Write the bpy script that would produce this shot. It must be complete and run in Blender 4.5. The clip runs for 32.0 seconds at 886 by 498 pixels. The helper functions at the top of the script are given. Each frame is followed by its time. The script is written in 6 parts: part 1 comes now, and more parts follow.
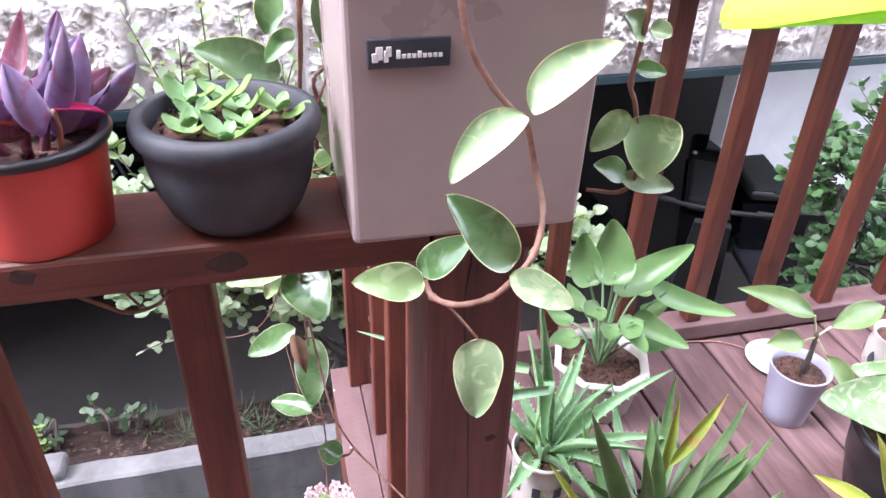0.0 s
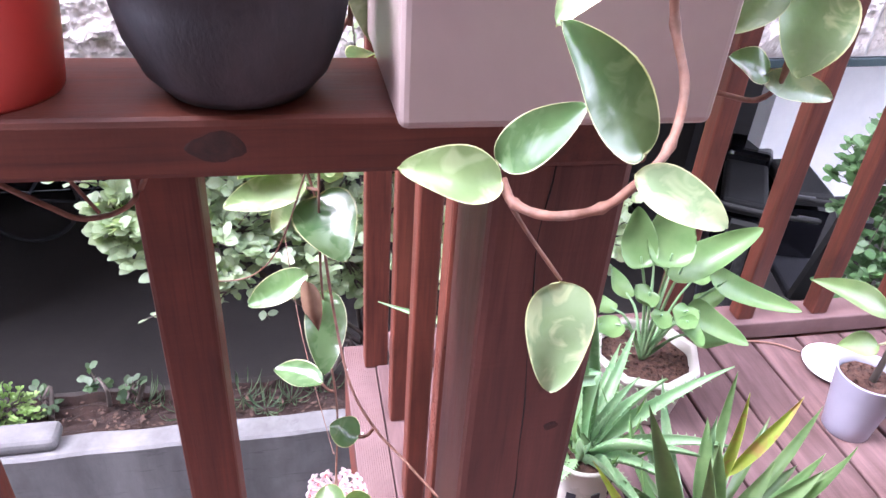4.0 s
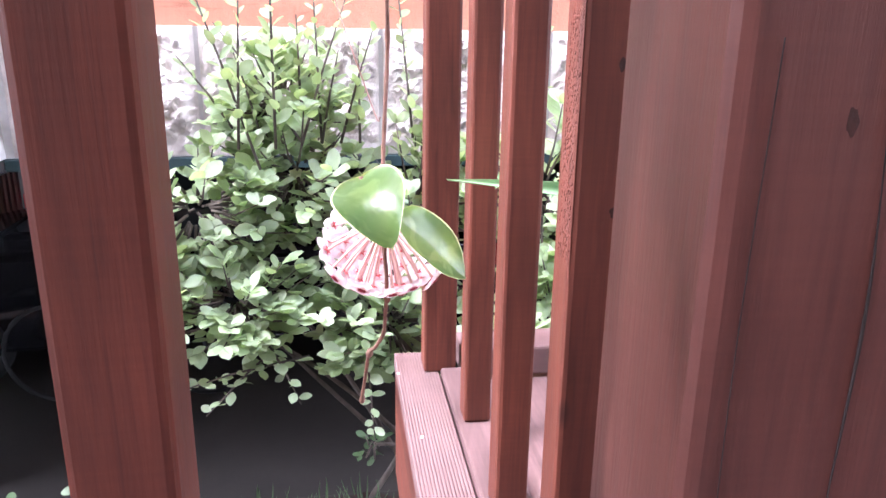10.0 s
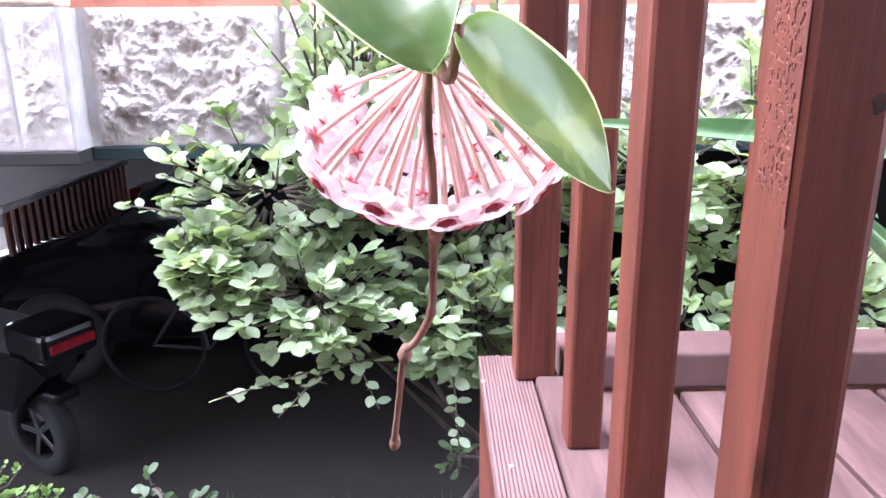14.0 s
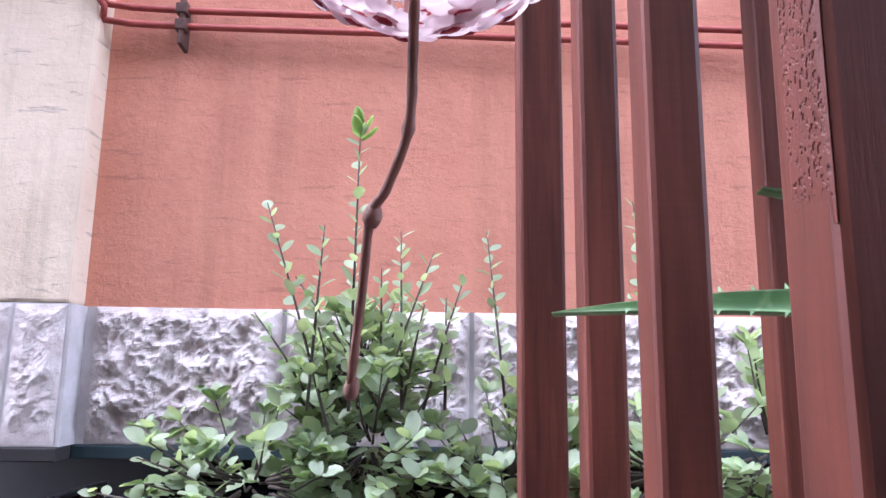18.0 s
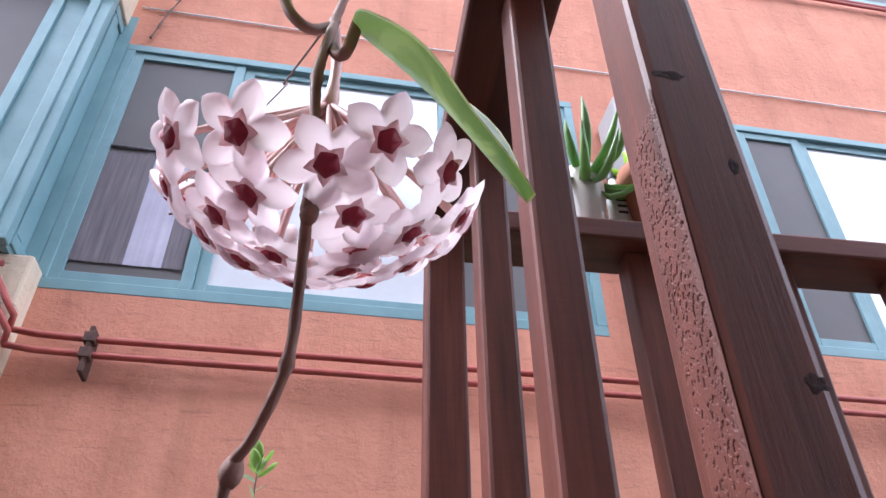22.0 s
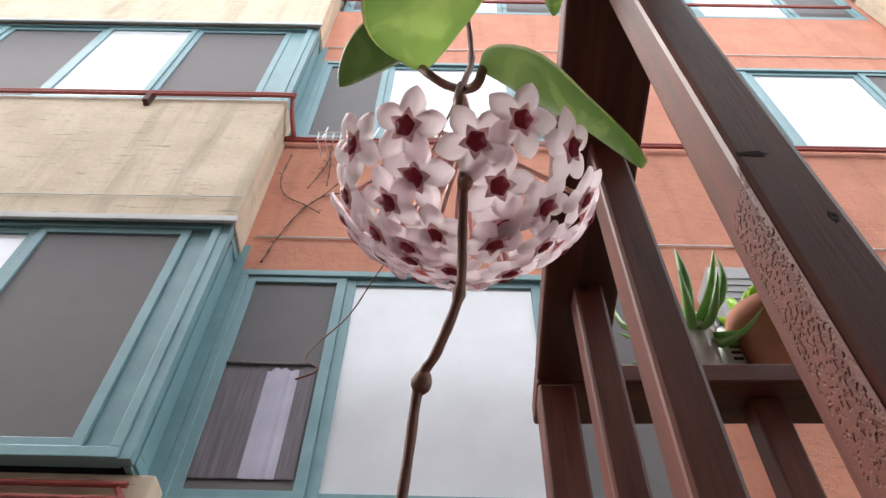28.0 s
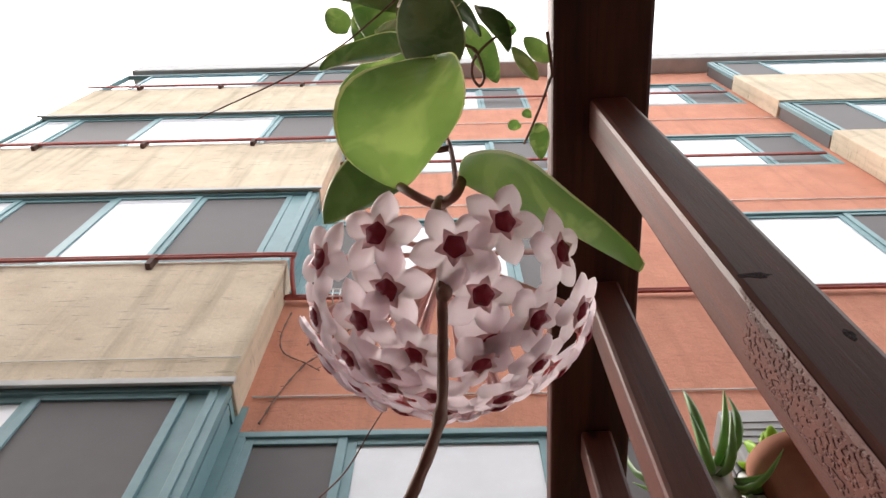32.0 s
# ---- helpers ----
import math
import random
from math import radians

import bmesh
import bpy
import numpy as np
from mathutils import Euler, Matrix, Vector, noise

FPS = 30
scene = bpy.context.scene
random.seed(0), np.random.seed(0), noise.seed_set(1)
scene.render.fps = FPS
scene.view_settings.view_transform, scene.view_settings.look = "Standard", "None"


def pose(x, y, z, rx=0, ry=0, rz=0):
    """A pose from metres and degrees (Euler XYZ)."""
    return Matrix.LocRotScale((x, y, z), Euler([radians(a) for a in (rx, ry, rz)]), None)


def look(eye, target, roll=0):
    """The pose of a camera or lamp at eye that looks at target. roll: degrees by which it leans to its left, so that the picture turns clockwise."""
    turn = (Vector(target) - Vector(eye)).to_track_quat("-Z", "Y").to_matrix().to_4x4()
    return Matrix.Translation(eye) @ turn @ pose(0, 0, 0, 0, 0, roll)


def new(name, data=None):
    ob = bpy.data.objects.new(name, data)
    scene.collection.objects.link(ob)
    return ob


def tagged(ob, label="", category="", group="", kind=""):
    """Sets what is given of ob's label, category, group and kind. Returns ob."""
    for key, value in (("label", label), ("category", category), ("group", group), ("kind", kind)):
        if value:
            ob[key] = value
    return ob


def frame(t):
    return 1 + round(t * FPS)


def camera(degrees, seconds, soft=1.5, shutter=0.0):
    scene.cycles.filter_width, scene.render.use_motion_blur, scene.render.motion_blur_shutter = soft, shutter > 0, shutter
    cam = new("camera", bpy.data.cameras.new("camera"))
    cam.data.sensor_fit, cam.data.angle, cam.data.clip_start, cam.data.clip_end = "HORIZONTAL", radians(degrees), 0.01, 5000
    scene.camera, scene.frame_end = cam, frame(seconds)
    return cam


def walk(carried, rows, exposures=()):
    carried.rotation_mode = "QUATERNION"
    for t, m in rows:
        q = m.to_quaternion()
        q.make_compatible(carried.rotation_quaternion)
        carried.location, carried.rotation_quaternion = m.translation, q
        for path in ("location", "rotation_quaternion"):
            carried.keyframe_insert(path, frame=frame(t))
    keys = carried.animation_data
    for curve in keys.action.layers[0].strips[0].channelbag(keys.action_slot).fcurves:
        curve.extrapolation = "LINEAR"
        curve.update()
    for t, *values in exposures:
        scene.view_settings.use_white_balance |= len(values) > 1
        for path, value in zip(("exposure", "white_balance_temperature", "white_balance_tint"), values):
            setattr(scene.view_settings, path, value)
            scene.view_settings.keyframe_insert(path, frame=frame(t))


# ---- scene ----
cam = camera(63.2, 32.0)
ROWS = [
    (0.0, -0.0010, 0.0001, 1.1740, 57.45, -1.51, -13.66),
    (0.5, -0.0100, 0.0178, 1.1571, 57.30, -1.90, -15.36),
    (1.0, -0.0124, 0.0251, 1.1420, 57.62, -2.04, -16.61),
    (1.5, -0.0169, 0.0313, 1.1346, 57.39, -2.36, -17.20),
    (2.0, -0.0238, 0.0445, 1.1282, 57.03, -2.59, -17.69),
    (2.5, -0.0331, 0.0582, 1.1180, 56.79, -2.35, -18.30),
    (4.5, 0.0027, 0.1415, 1.0133, 56.97, -3.50, -8.68),
    (5.0, -0.0261, 0.1742, 0.9900, 56.73, -2.92, -8.02),
    (5.5, -0.0347, 0.1849, 0.9619, 55.97, -2.25, -7.19),
    (6.0, -0.0347, 0.2054, 0.9034, 55.29, -1.62, -5.81),
    (6.5, -0.0228, 0.2254, 0.7998, 57.23, 0.56, -5.53),
    (7.0, -0.0115, 0.2412, 0.7196, 61.08, 1.57, -5.66),
    (7.5, 0.0032, 0.2319, 0.6518, 66.18, 1.14, -5.66),
    (8.0, 0.0099, 0.2276, 0.5928, 72.24, 0.70, -5.14),
    (8.5, 0.0106, 0.2333, 0.5542, 75.92, -0.15, -5.40),
    (9.0, 0.0033, 0.2524, 0.5158, 76.90, -1.37, -6.54),
    (9.5, -0.0088, 0.2684, 0.4825, 76.09, -1.99, -7.93),
    (10.0, -0.0006, 0.2808, 0.4683, 73.72, -0.77, -7.96),
    (10.5, -0.0037, 0.3059, 0.4558, 73.69, -0.85, -9.06),
    (11.0, -0.0180, 0.3399, 0.4558, 72.77, -1.48, -11.84),
    (11.5, 0.0051, 0.3744, 0.4416, 68.02, -1.62, -12.40),
    (12.0, 0.0089, 0.3809, 0.4285, 66.21, -1.65, -10.48),
    (12.5, 0.0115, 0.3940, 0.4186, 66.90, -0.87, -6.91),
    (13.0, 0.0169, 0.4116, 0.4033, 69.21, 0.24, -4.23),
    (13.5, 0.0179, 0.4389, 0.3902, 70.85, 0.49, -2.04),
    (14.0, 0.0210, 0.4657, 0.3836, 73.93, 0.45, -0.62),
    (14.5, 0.0189, 0.4722, 0.3659, 82.24, -0.01, -0.53),
    (15.0, 0.0209, 0.5027, 0.3511, 87.78, -0.22, -1.58),
    (15.5, 0.0191, 0.5127, 0.3330, 91.27, -0.19, -2.60),
    (17.5, 0.0239, 0.5166, 0.2748, 95.29, -0.48, -0.75),
    (18.0, 0.0250, 0.5049, 0.2702, 100.26, -0.72, -0.66),
    (18.5, 0.0272, 0.5004, 0.2812, 103.19, -0.19, -1.10),
    (19.0, 0.0313, 0.5001, 0.2888, 103.95, -0.07, -2.17),
    (19.5, 0.0273, 0.5029, 0.2859, 106.31, -0.09, -2.82),
    (20.0, 0.0246, 0.5075, 0.2929, 107.71, 0.23, -3.50),
    (20.5, 0.0326, 0.5156, 0.2886, 111.22, 0.23, -4.59),
    (21.0, 0.0310, 0.5240, 0.2814, 116.19, 1.29, -6.66),
    (21.5, 0.0303, 0.5263, 0.2833, 122.00, 1.42, -7.55),
    (22.0, 0.0300, 0.5283, 0.2605, 127.26, 0.35, -7.87),
    (22.5, 0.0270, 0.5290, 0.2526, 128.35, 2.06, -5.58),
    (23.0, 0.0210, 0.5302, 0.2407, 129.38, 3.08, -2.33),
    (23.5, 0.0253, 0.5289, 0.2363, 130.57, 2.61, -0.33),
    (24.0, 0.0249, 0.5290, 0.2196, 131.63, 1.96, -0.57),
    (24.5, 0.0275, 0.5280, 0.2105, 130.69, 1.67, -0.95),
    (25.0, 0.0216, 0.5244, 0.1999, 130.33, 1.89, -2.06),
    (25.5, 0.0239, 0.5210, 0.2074, 133.04, 1.49, -1.45),
    (26.0, 0.0209, 0.5185, 0.2039, 137.48, 1.16, -1.37),
    (26.5, 0.0216, 0.5192, 0.2051, 139.95, 0.62, -1.37),
    (28.5, 0.0205, 0.5495, 0.2125, 144.26, -1.56, 2.47),
    (29.0, 0.0236, 0.5501, 0.2170, 145.62, -1.79, 2.87),
    (29.5, 0.0208, 0.5514, 0.2143, 146.25, -1.77, 2.82),
    (30.0, 0.0245, 0.5527, 0.2145, 147.77, -1.86, 2.37),
    (30.5, 0.0217, 0.5527, 0.2129, 149.47, -0.98, 2.04),
    (31.0, 0.0246, 0.5549, 0.2141, 150.96, -0.38, 2.18),
    (31.5, 0.0215, 0.5567, 0.2164, 153.09, -0.19, 2.75),
    (32.0, 0.0245, 0.5601, 0.2185, 155.24, -0.06, 3.40),
]
EXPOSURES = [(0.0, 2.75, 5800, 22), (2.0, 2.8, 5750, 23), (4.5, 3.2, 5750, 30), (6.0, 3.65, 6000, 34), (7.5, 3.5, 6000, 33), (9.0, 3.27, 5800, 23), (11.0, 3.28, 5850, 23), (13.0, 3.22, 5700, 23), (14.0, 3.15, 5650, 23), (15.0, 2.65, 5500, 26), (17.5, 2.4, 5450, 27), (20.0, 2.15, 5650, 23), (23.0, 1.95, 5700, 16), (26.0, 1.55, 6150, 13), (29.0, 1.3, 6600, 11), (32.0, 1.15, 6800, 13)]
walk(cam, [(t, pose(x, y, z, rx, ry, rz)) for t, x, y, z, rx, ry, rz in ROWS], EXPOSURES)

# ---- light: overcast daylight ----
world = bpy.data.worlds.new("sky")
scene.world = world
world.use_nodes = True
wn = world.node_tree.nodes
bg = wn["Background"]
sky = wn.new("ShaderNodeTexSky")
sky.sky_type = "NISHITA"
sky.sun_disc = False
sky.sun_elevation, sky.sun_rotation = radians(56), radians(-88)
sky.air_density, sky.dust_density = 1.0, 6.0
veil = wn.new("ShaderNodeMixRGB")
veil.inputs[0].default_value = 0.8
veil.inputs[2].default_value = (9.0, 9.3, 9.6, 1)
world.node_tree.links.new(sky.outputs[0], veil.inputs[1])
world.node_tree.links.new(veil.outputs[0], bg.inputs[0])
bg.inputs[1].default_value = 0.15
sun = new("sun", bpy.data.lights.new("sun", "SUN"))
sun.data.energy, sun.data.angle, sun.data.color = 1.2, radians(25), (1.0, 0.97, 0.93)
sun.matrix_world = look((-5.0, 0.2, 7.5), (0, 0, 0))


# ---- materials ----
def material(name, rough=0.6, metal=0.0):
    m = bpy.data.materials.new(name)
    m.use_nodes = True
    n = m.node_tree.nodes["Principled BSDF"]
    n.inputs["Roughness"].default_value, n.inputs["Metallic"].default_value = rough, metal
    return m, m.node_tree.nodes, m.node_tree.links, n


def ramp(nodes, stops):
    r = nodes.new("ShaderNodeValToRGB")
    e = r.color_ramp.elements
    while len(e) < len(stops):
        e.new(0.5)
    for k, (at, c) in enumerate(stops):
        e[k].position, e[k].color = at, (*c, 1)
    return r


def coords(nodes, links, scale=(1, 1, 1), which="Object"):
    tc, mp = nodes.new("ShaderNodeTexCoord"), nodes.new("ShaderNodeMapping")
    mp.inputs["Scale"].default_value = scale
    links.new(tc.outputs[which], mp.inputs[0])
    return mp.outputs[0]


def noise_tex(nodes, links, vec, scale, detail=6.0, rough=0.6, warp=0.0):
    n = nodes.new("ShaderNodeTexNoise")
    n.inputs["Scale"].default_value, n.inputs["Detail"].default_value = scale, detail
    n.inputs["Roughness"].default_value, n.inputs["Distortion"].default_value = rough, warp
    links.new(vec, n.inputs["Vector"])
    return n.outputs["Fac"]


def mix(nodes, links, fac, a, b, blend="MIX"):
    m = nodes.new("ShaderNodeMixRGB")
    m.blend_type = blend
    for k, v in ((0, fac), (1, a), (2, b)):
        if isinstance(v, (int, float)):
            m.inputs[k].default_value = v
        elif isinstance(v, tuple):
            m.inputs[k].default_value = (*v, 1)
        else:
            links.new(v, m.inputs[k])
    return m.outputs[0]


def bump(nodes, links, bsdf, height, strength=0.3, dist=0.002):
    b = nodes.new("ShaderNodeBump")
    b.inputs["Strength"].default_value, b.inputs["Distance"].default_value = strength, dist
    links.new(height, b.inputs["Height"])
    links.new(b.outputs[0], bsdf.inputs["Normal"])


def surface(name, dark, light, scale=8.0, stretch=(1, 1, 1), rough=0.6, relief=0.3, dist=0.002, fine=60.0, metal=0.0, stain=0.25, stain_scale=1.5, vary=0.0, stain_col=None, fleck=0.0):
    """Two-scale surface: grain between two colours, larger stains over it, and fine relief."""
    m, n, l, b = material(name, rough, metal)
    v = coords(n, l, stretch)
    a = noise_tex(n, l, v, scale)
    r = ramp(n, [(0.3, dark), (0.7, light)])
    l.new(a, r.inputs[0])
    col = r.outputs[0]
    if stain:
        s = ramp(n, [(0.45, (0, 0, 0)), (0.75, (stain, stain, stain))])
        l.new(noise_tex(n, l, coords(n, l), stain_scale, 5.0, 0.65, 0.6), s.inputs[0])
        col = mix(n, l, s.outputs[0], col, stain_col or tuple(c * 0.45 for c in dark))
    if fleck:
        q = ramp(n, [(0.58, (1, 1, 1)), (0.66, (1 - fleck, 1 - fleck, 1 - fleck))])
        l.new(noise_tex(n, l, coords(n, l, (5, 5, 38)), 1.0, 6.0, 0.7, 0.3), q.inputs[0])
        d = ramp(n, [(0.5, (1, 1, 1)), (0.8, (1 - fleck, 1 - fleck, 1 - 1.1 * fleck))])
        l.new(noise_tex(n, l, coords(n, l, (7, 7, 0.5)), 1.0, 4.0, 0.6), d.inputs[0])
        col = mix(n, l, 1.0, mix(n, l, 1.0, col, q.outputs[0], "MULTIPLY"), d.outputs[0], "MULTIPLY")
    if vary:
        oi = n.new("ShaderNodeObjectInfo")
        k = n.new("ShaderNodeMapRange")
        k.inputs[3].default_value, k.inputs[4].default_value = 1 - vary, 1 + vary
        l.new(oi.outputs["Random"], k.inputs[0])
        col = mix(n, l, 1.0, col, k.outputs[0], "MULTIPLY")
    l.new(col, b.inputs["Base Color"])
    f = noise_tex(n, l, v, fine, 8.0, 0.7)
    bump(n, l, b, f, relief, dist)
    rr = n.new("ShaderNodeMapRange")
    rr.inputs[3].default_value, rr.inputs[4].default_value = max(rough - 0.12, 0.02), min(rough + 0.12, 1)
    l.new(a, rr.inputs[0])
    l.new(rr.outputs[0], b.inputs["Roughness"])
    return m


def wood(name, dark, light, axis="Z", knots=True, rough=0.5, gloss=0.42):
    """Stained timber with grain along one axis, knots and checks."""
    m, n, l, b = material(name, rough)
    b.inputs["Specular IOR Level"].default_value = gloss
    st = {"X": (2.2, 48, 48), "Y": (48, 2.2, 48), "Z": (48, 48, 2.2)}[axis]
    v = coords(n, l, st)
    g1 = noise_tex(n, l, v, 3.0, 9.0, 0.62, 0.8)
    r = ramp(n, [(0.2, dark), (0.5, tuple((p + 2 * q) / 3 for p, q in zip(dark, light))), (0.8, light)])
    l.new(g1, r.inputs[0])
    col = r.outputs[0]
    big = ramp(n, [(0.34, (0.55, 0.52, 0.52)), (0.66, (1.16, 1.14, 1.12))])
    l.new(noise_tex(n, l, coords(n, l, tuple(16 if s > 10 else 2.4 for s in st)), 1.3, 4.0, 0.55, 0.7), big.inputs[0])
    col = mix(n, l, 1.0, col, big.outputs[0], "MULTIPLY")
    saw = ramp(n, [(0.3, (0.93, 0.925, 0.925)), (0.7, (1.03, 1.03, 1.03))])
    l.new(noise_tex(n, l, coords(n, l, tuple(14 if s > 10 else 420 for s in st)), 1.0, 3.0, 0.6), saw.inputs[0])
    col = mix(n, l, 1.0, col, saw.outputs[0], "MULTIPLY")
    streak = ramp(n, [(0.6, (1, 1, 1)), (0.68, (0.5, 0.46, 0.46))])
    l.new(noise_tex(n, l, coords(n, l, tuple(s * (2.2 if s > 10 else 0.5) for s in st)), 1.6, 5.0, 0.6, 1.6), streak.inputs[0])
    col = mix(n, l, 0.45, col, streak.outputs[0], "MULTIPLY")
    if knots:
        vo = n.new("ShaderNodeTexVoronoi")
        vo.inputs["Scale"].default_value = 6.5
        sq = {"X": (0.45, 1, 1), "Y": (1, 0.45, 1), "Z": (1, 1, 0.45)}[axis]
        l.new(coords(n, l, sq), vo.inputs["Vector"])
        k = ramp(n, [(0.02, (0.06, 0.03, 0.025)), (0.05, (1, 1, 1))])
        l.new(vo.outputs["Distance"], k.inputs[0])
        col = mix(n, l, 0.8, col, k.outputs[0], "MULTIPLY")
    oi = n.new("ShaderNodeObjectInfo")
    k = n.new("ShaderNodeMapRange")
    k.inputs[3].default_value, k.inputs[4].default_value = 0.86, 1.14
    l.new(oi.outputs["Random"], k.inputs[0])
    col = mix(n, l, 1.0, col, k.outputs[0], "MULTIPLY")
    l.new(col, b.inputs["Base Color"])
    fine = noise_tex(n, l, coords(n, l, tuple(s * 4 for s in st)), 3.0, 8.0, 0.7)
    bump(n, l, b, mix(n, l, 0.5, g1, fine), 0.35, 0.0015)
    rr = n.new("ShaderNodeMapRange")
    rr.inputs[3].default_value, rr.inputs[4].default_value = rough - 0.1, rough + 0.15
    l.new(g1, rr.inputs[0])
    l.new(rr.outputs[0], b.inputs["Roughness"])
    return m


M = {}
for ax in "XYZ":
    M["wood" + ax] = wood("stained_timber_" + ax.lower(), (0.07, 0.0185, 0.012), (0.168, 0.047, 0.029), ax)
M["woodpost"] = wood("greyed_stained_timber", (0.053, 0.0185, 0.0155), (0.112, 0.041, 0.033), "Z", rough=0.46, gloss=0.38)
M["deckX"] = wood("composite_board", (0.118, 0.07, 0.07), (0.175, 0.106, 0.106), "Y", knots=False, rough=0.7, gloss=0.3)
M["rib"] = surface("ribbed_composite", (0.14, 0.08, 0.08), (0.2, 0.122, 0.12), 14.0, (1, 0.2, 1), rough=0.6, relief=0.2, stain=0.25, stain_scale=14.0)
M["stucco"] = surface("salmon_stucco", (0.56, 0.225, 0.145), (0.66, 0.295, 0.195), 3.0, rough=0.9, relief=0.7, dist=0.012, fine=22.0, stain=0.25, stain_scale=1.2, fleck=0.22)
M["cream"] = surface("cream_stucco", (0.62, 0.5, 0.36), (0.74, 0.63, 0.48), 3.0, rough=0.9, relief=0.6, dist=0.01, fine=25.0, stain=0.3, stain_scale=1.0, fleck=0.42)
M["stone"] = surface("white_rock_face", (0.46, 0.4, 0.365), (0.77, 0.725, 0.695), 9.0, rough=0.9, relief=0.8, dist=0.01, fine=30.0, stain=0.35, stain_scale=3.0)
M["stonejoint"] = surface("grey_mortar", (0.45, 0.43, 0.42), (0.6, 0.58, 0.57), 12.0, rough=0.95)
M["concrete"] = surface("weathered_concrete", (0.11, 0.106, 0.107), (0.225, 0.22, 0.221), 3.5, (1.5, 1.5, 0.6), rough=0.9, relief=0.4, dist=0.004, stain=0.45, stain_scale=2.5, fleck=0.3)
# Concrete colour sunk to near-black, holding the carport's shade.
M["floorc"] = surface("carport_concrete_shaded", (0.0195, 0.0154, 0.0128), (0.0353, 0.0285, 0.0248), 2.0, rough=0.85, stain=0.4)
# Near-black colour with the deep shade under the building painted in.
M["shadedwall"] = surface("carport_shade_black", (0.02, 0.018, 0.018), (0.035, 0.032, 0.03), 2.0, rough=0.9)
M["soil"] = surface("red_brown_soil", (0.02, 0.0105, 0.008), (0.05, 0.026, 0.02), 30.0, rough=1.0, relief=1.0, dist=0.01, fine=80.0, stain=0.3, stain_scale=8.0)
M["teal"] = surface("teal_painted_metal", (0.155, 0.29, 0.315), (0.205, 0.355, 0.38), 6.0, rough=0.45, relief=0.05, stain=0.12)
M["driptrim"] = surface("dark_blue_green_trim", (0.012, 0.03, 0.035), (0.025, 0.05, 0.055), 6.0, rough=0.5)
M["redpipe"] = surface("red_painted_pipe", (0.3, 0.05, 0.04), (0.42, 0.085, 0.065), 20.0, rough=0.5, relief=0.2, stain=0.25, stain_scale=9.0)
M["rust"] = surface("rusty_iron", (0.05, 0.025, 0.02), (0.13, 0.06, 0.045), 40.0, rough=0.8)
M["white"] = surface("white_paint", (0.72, 0.72, 0.72), (0.82, 0.82, 0.81), 5.0, rough=0.5, relief=0.05, stain=0.08)
M["roofgrey"] = surface("pale_grey_concrete", (0.5, 0.5, 0.5), (0.62, 0.62, 0.61), 4.0, rough=0.85)


def part(name, bm, mat, parent=None, label="", smooth=False):
    """Links a bmesh as one mesh object, under a thing or a part."""
    me = bpy.data.meshes.new(name)
    bm.normal_update()
    bm.to_mesh(me)
    bm.free()
    if smooth:
        me.shade_smooth()
    ob = new(name, me)
    for mm in (mat if isinstance(mat, (list, tuple)) else [mat]):
        me.materials.append(mm)
    if parent is not None:
        ob.parent = parent
    if label:
        ob["label"] = label
    return ob


def thing(name, label, category, at=(0, 0, 0), group="", kind=""):
    ob = new(name)
    ob.empty_display_size = 0.05
    ob.location = at
    return tagged(ob, label, category, group, kind)


def box(x0, x1, y0, y1, z0, z1, bevel=0.0, bm=None, seg=2):
    bm = bm or bmesh.new()
    r = bmesh.ops.create_cube(bm, size=1.0)
    vs = r["verts"]
    for v in vs:
        v.co = ((x0 + x1) / 2 + v.co.x * (x1 - x0), (y0 + y1) / 2 + v.co.y * (y1 - y0), (z0 + z1) / 2 + v.co.z * (z1 - z0))
    if bevel:
        es = list({e for v in vs for e in v.link_edges})
        bmesh.ops.bevel(bm, geom=es, offset=bevel, segments=seg, affect="EDGES", profile=0.5)
    return bm


def tube(points, radii, sides=8, bm=None, caps=True):
    """A tube along points; radii is one number or one for each point."""
    bm = bm or bmesh.new()
    pts = [Vector(p) for p in points]
    if isinstance(radii, (int, float)):
        radii = [radii] * len(pts)
    up = Vector((0.31, 0.17, 0.93))
    rings = []
    for k, p in enumerate(pts):
        d = (pts[min(k + 1, len(pts) - 1)] - pts[max(k - 1, 0)]).normalized()
        if abs(d.dot(up)) > 0.95:
            up = Vector((0.9, 0.3, 0.1))
        a = d.cross(up).normalized()
        b = d.cross(a).normalized()
        rings.append([bm.verts.new(p + radii[k] * (math.cos(w) * a + math.sin(w) * b)) for w in (2 * math.pi * q / sides for q in range(sides))])
    for r0, r1 in zip(rings, rings[1:]):
        for q in range(sides):
            bm.faces.new((r0[q], r0[(q + 1) % sides], r1[(q + 1) % sides], r1[q]))
    if caps:
        bm.faces.new(rings[0][::-1])
        bm.faces.new(rings[-1])
    return bm


def curve(points, steps=6):
    """Catmull-Rom points through the given ones."""
    P = [Vector(p) for p in points]
    P = [2 * P[0] - P[1]] + P + [2 * P[-1] - P[-2]]
    out = []
    for k in range(1, len(P) - 2):
        for s in range(steps):
            t = s / steps
            a, b, c, d = P[k - 1], P[k], P[k + 1], P[k + 2]
            out.append(0.5 * (2 * b + (c - a) * t + (2 * a - 5 * b + 4 * c - d) * t * t + (3 * b - a - 3 * c + d) * t ** 3))
    out.append(P[-2])
    return out


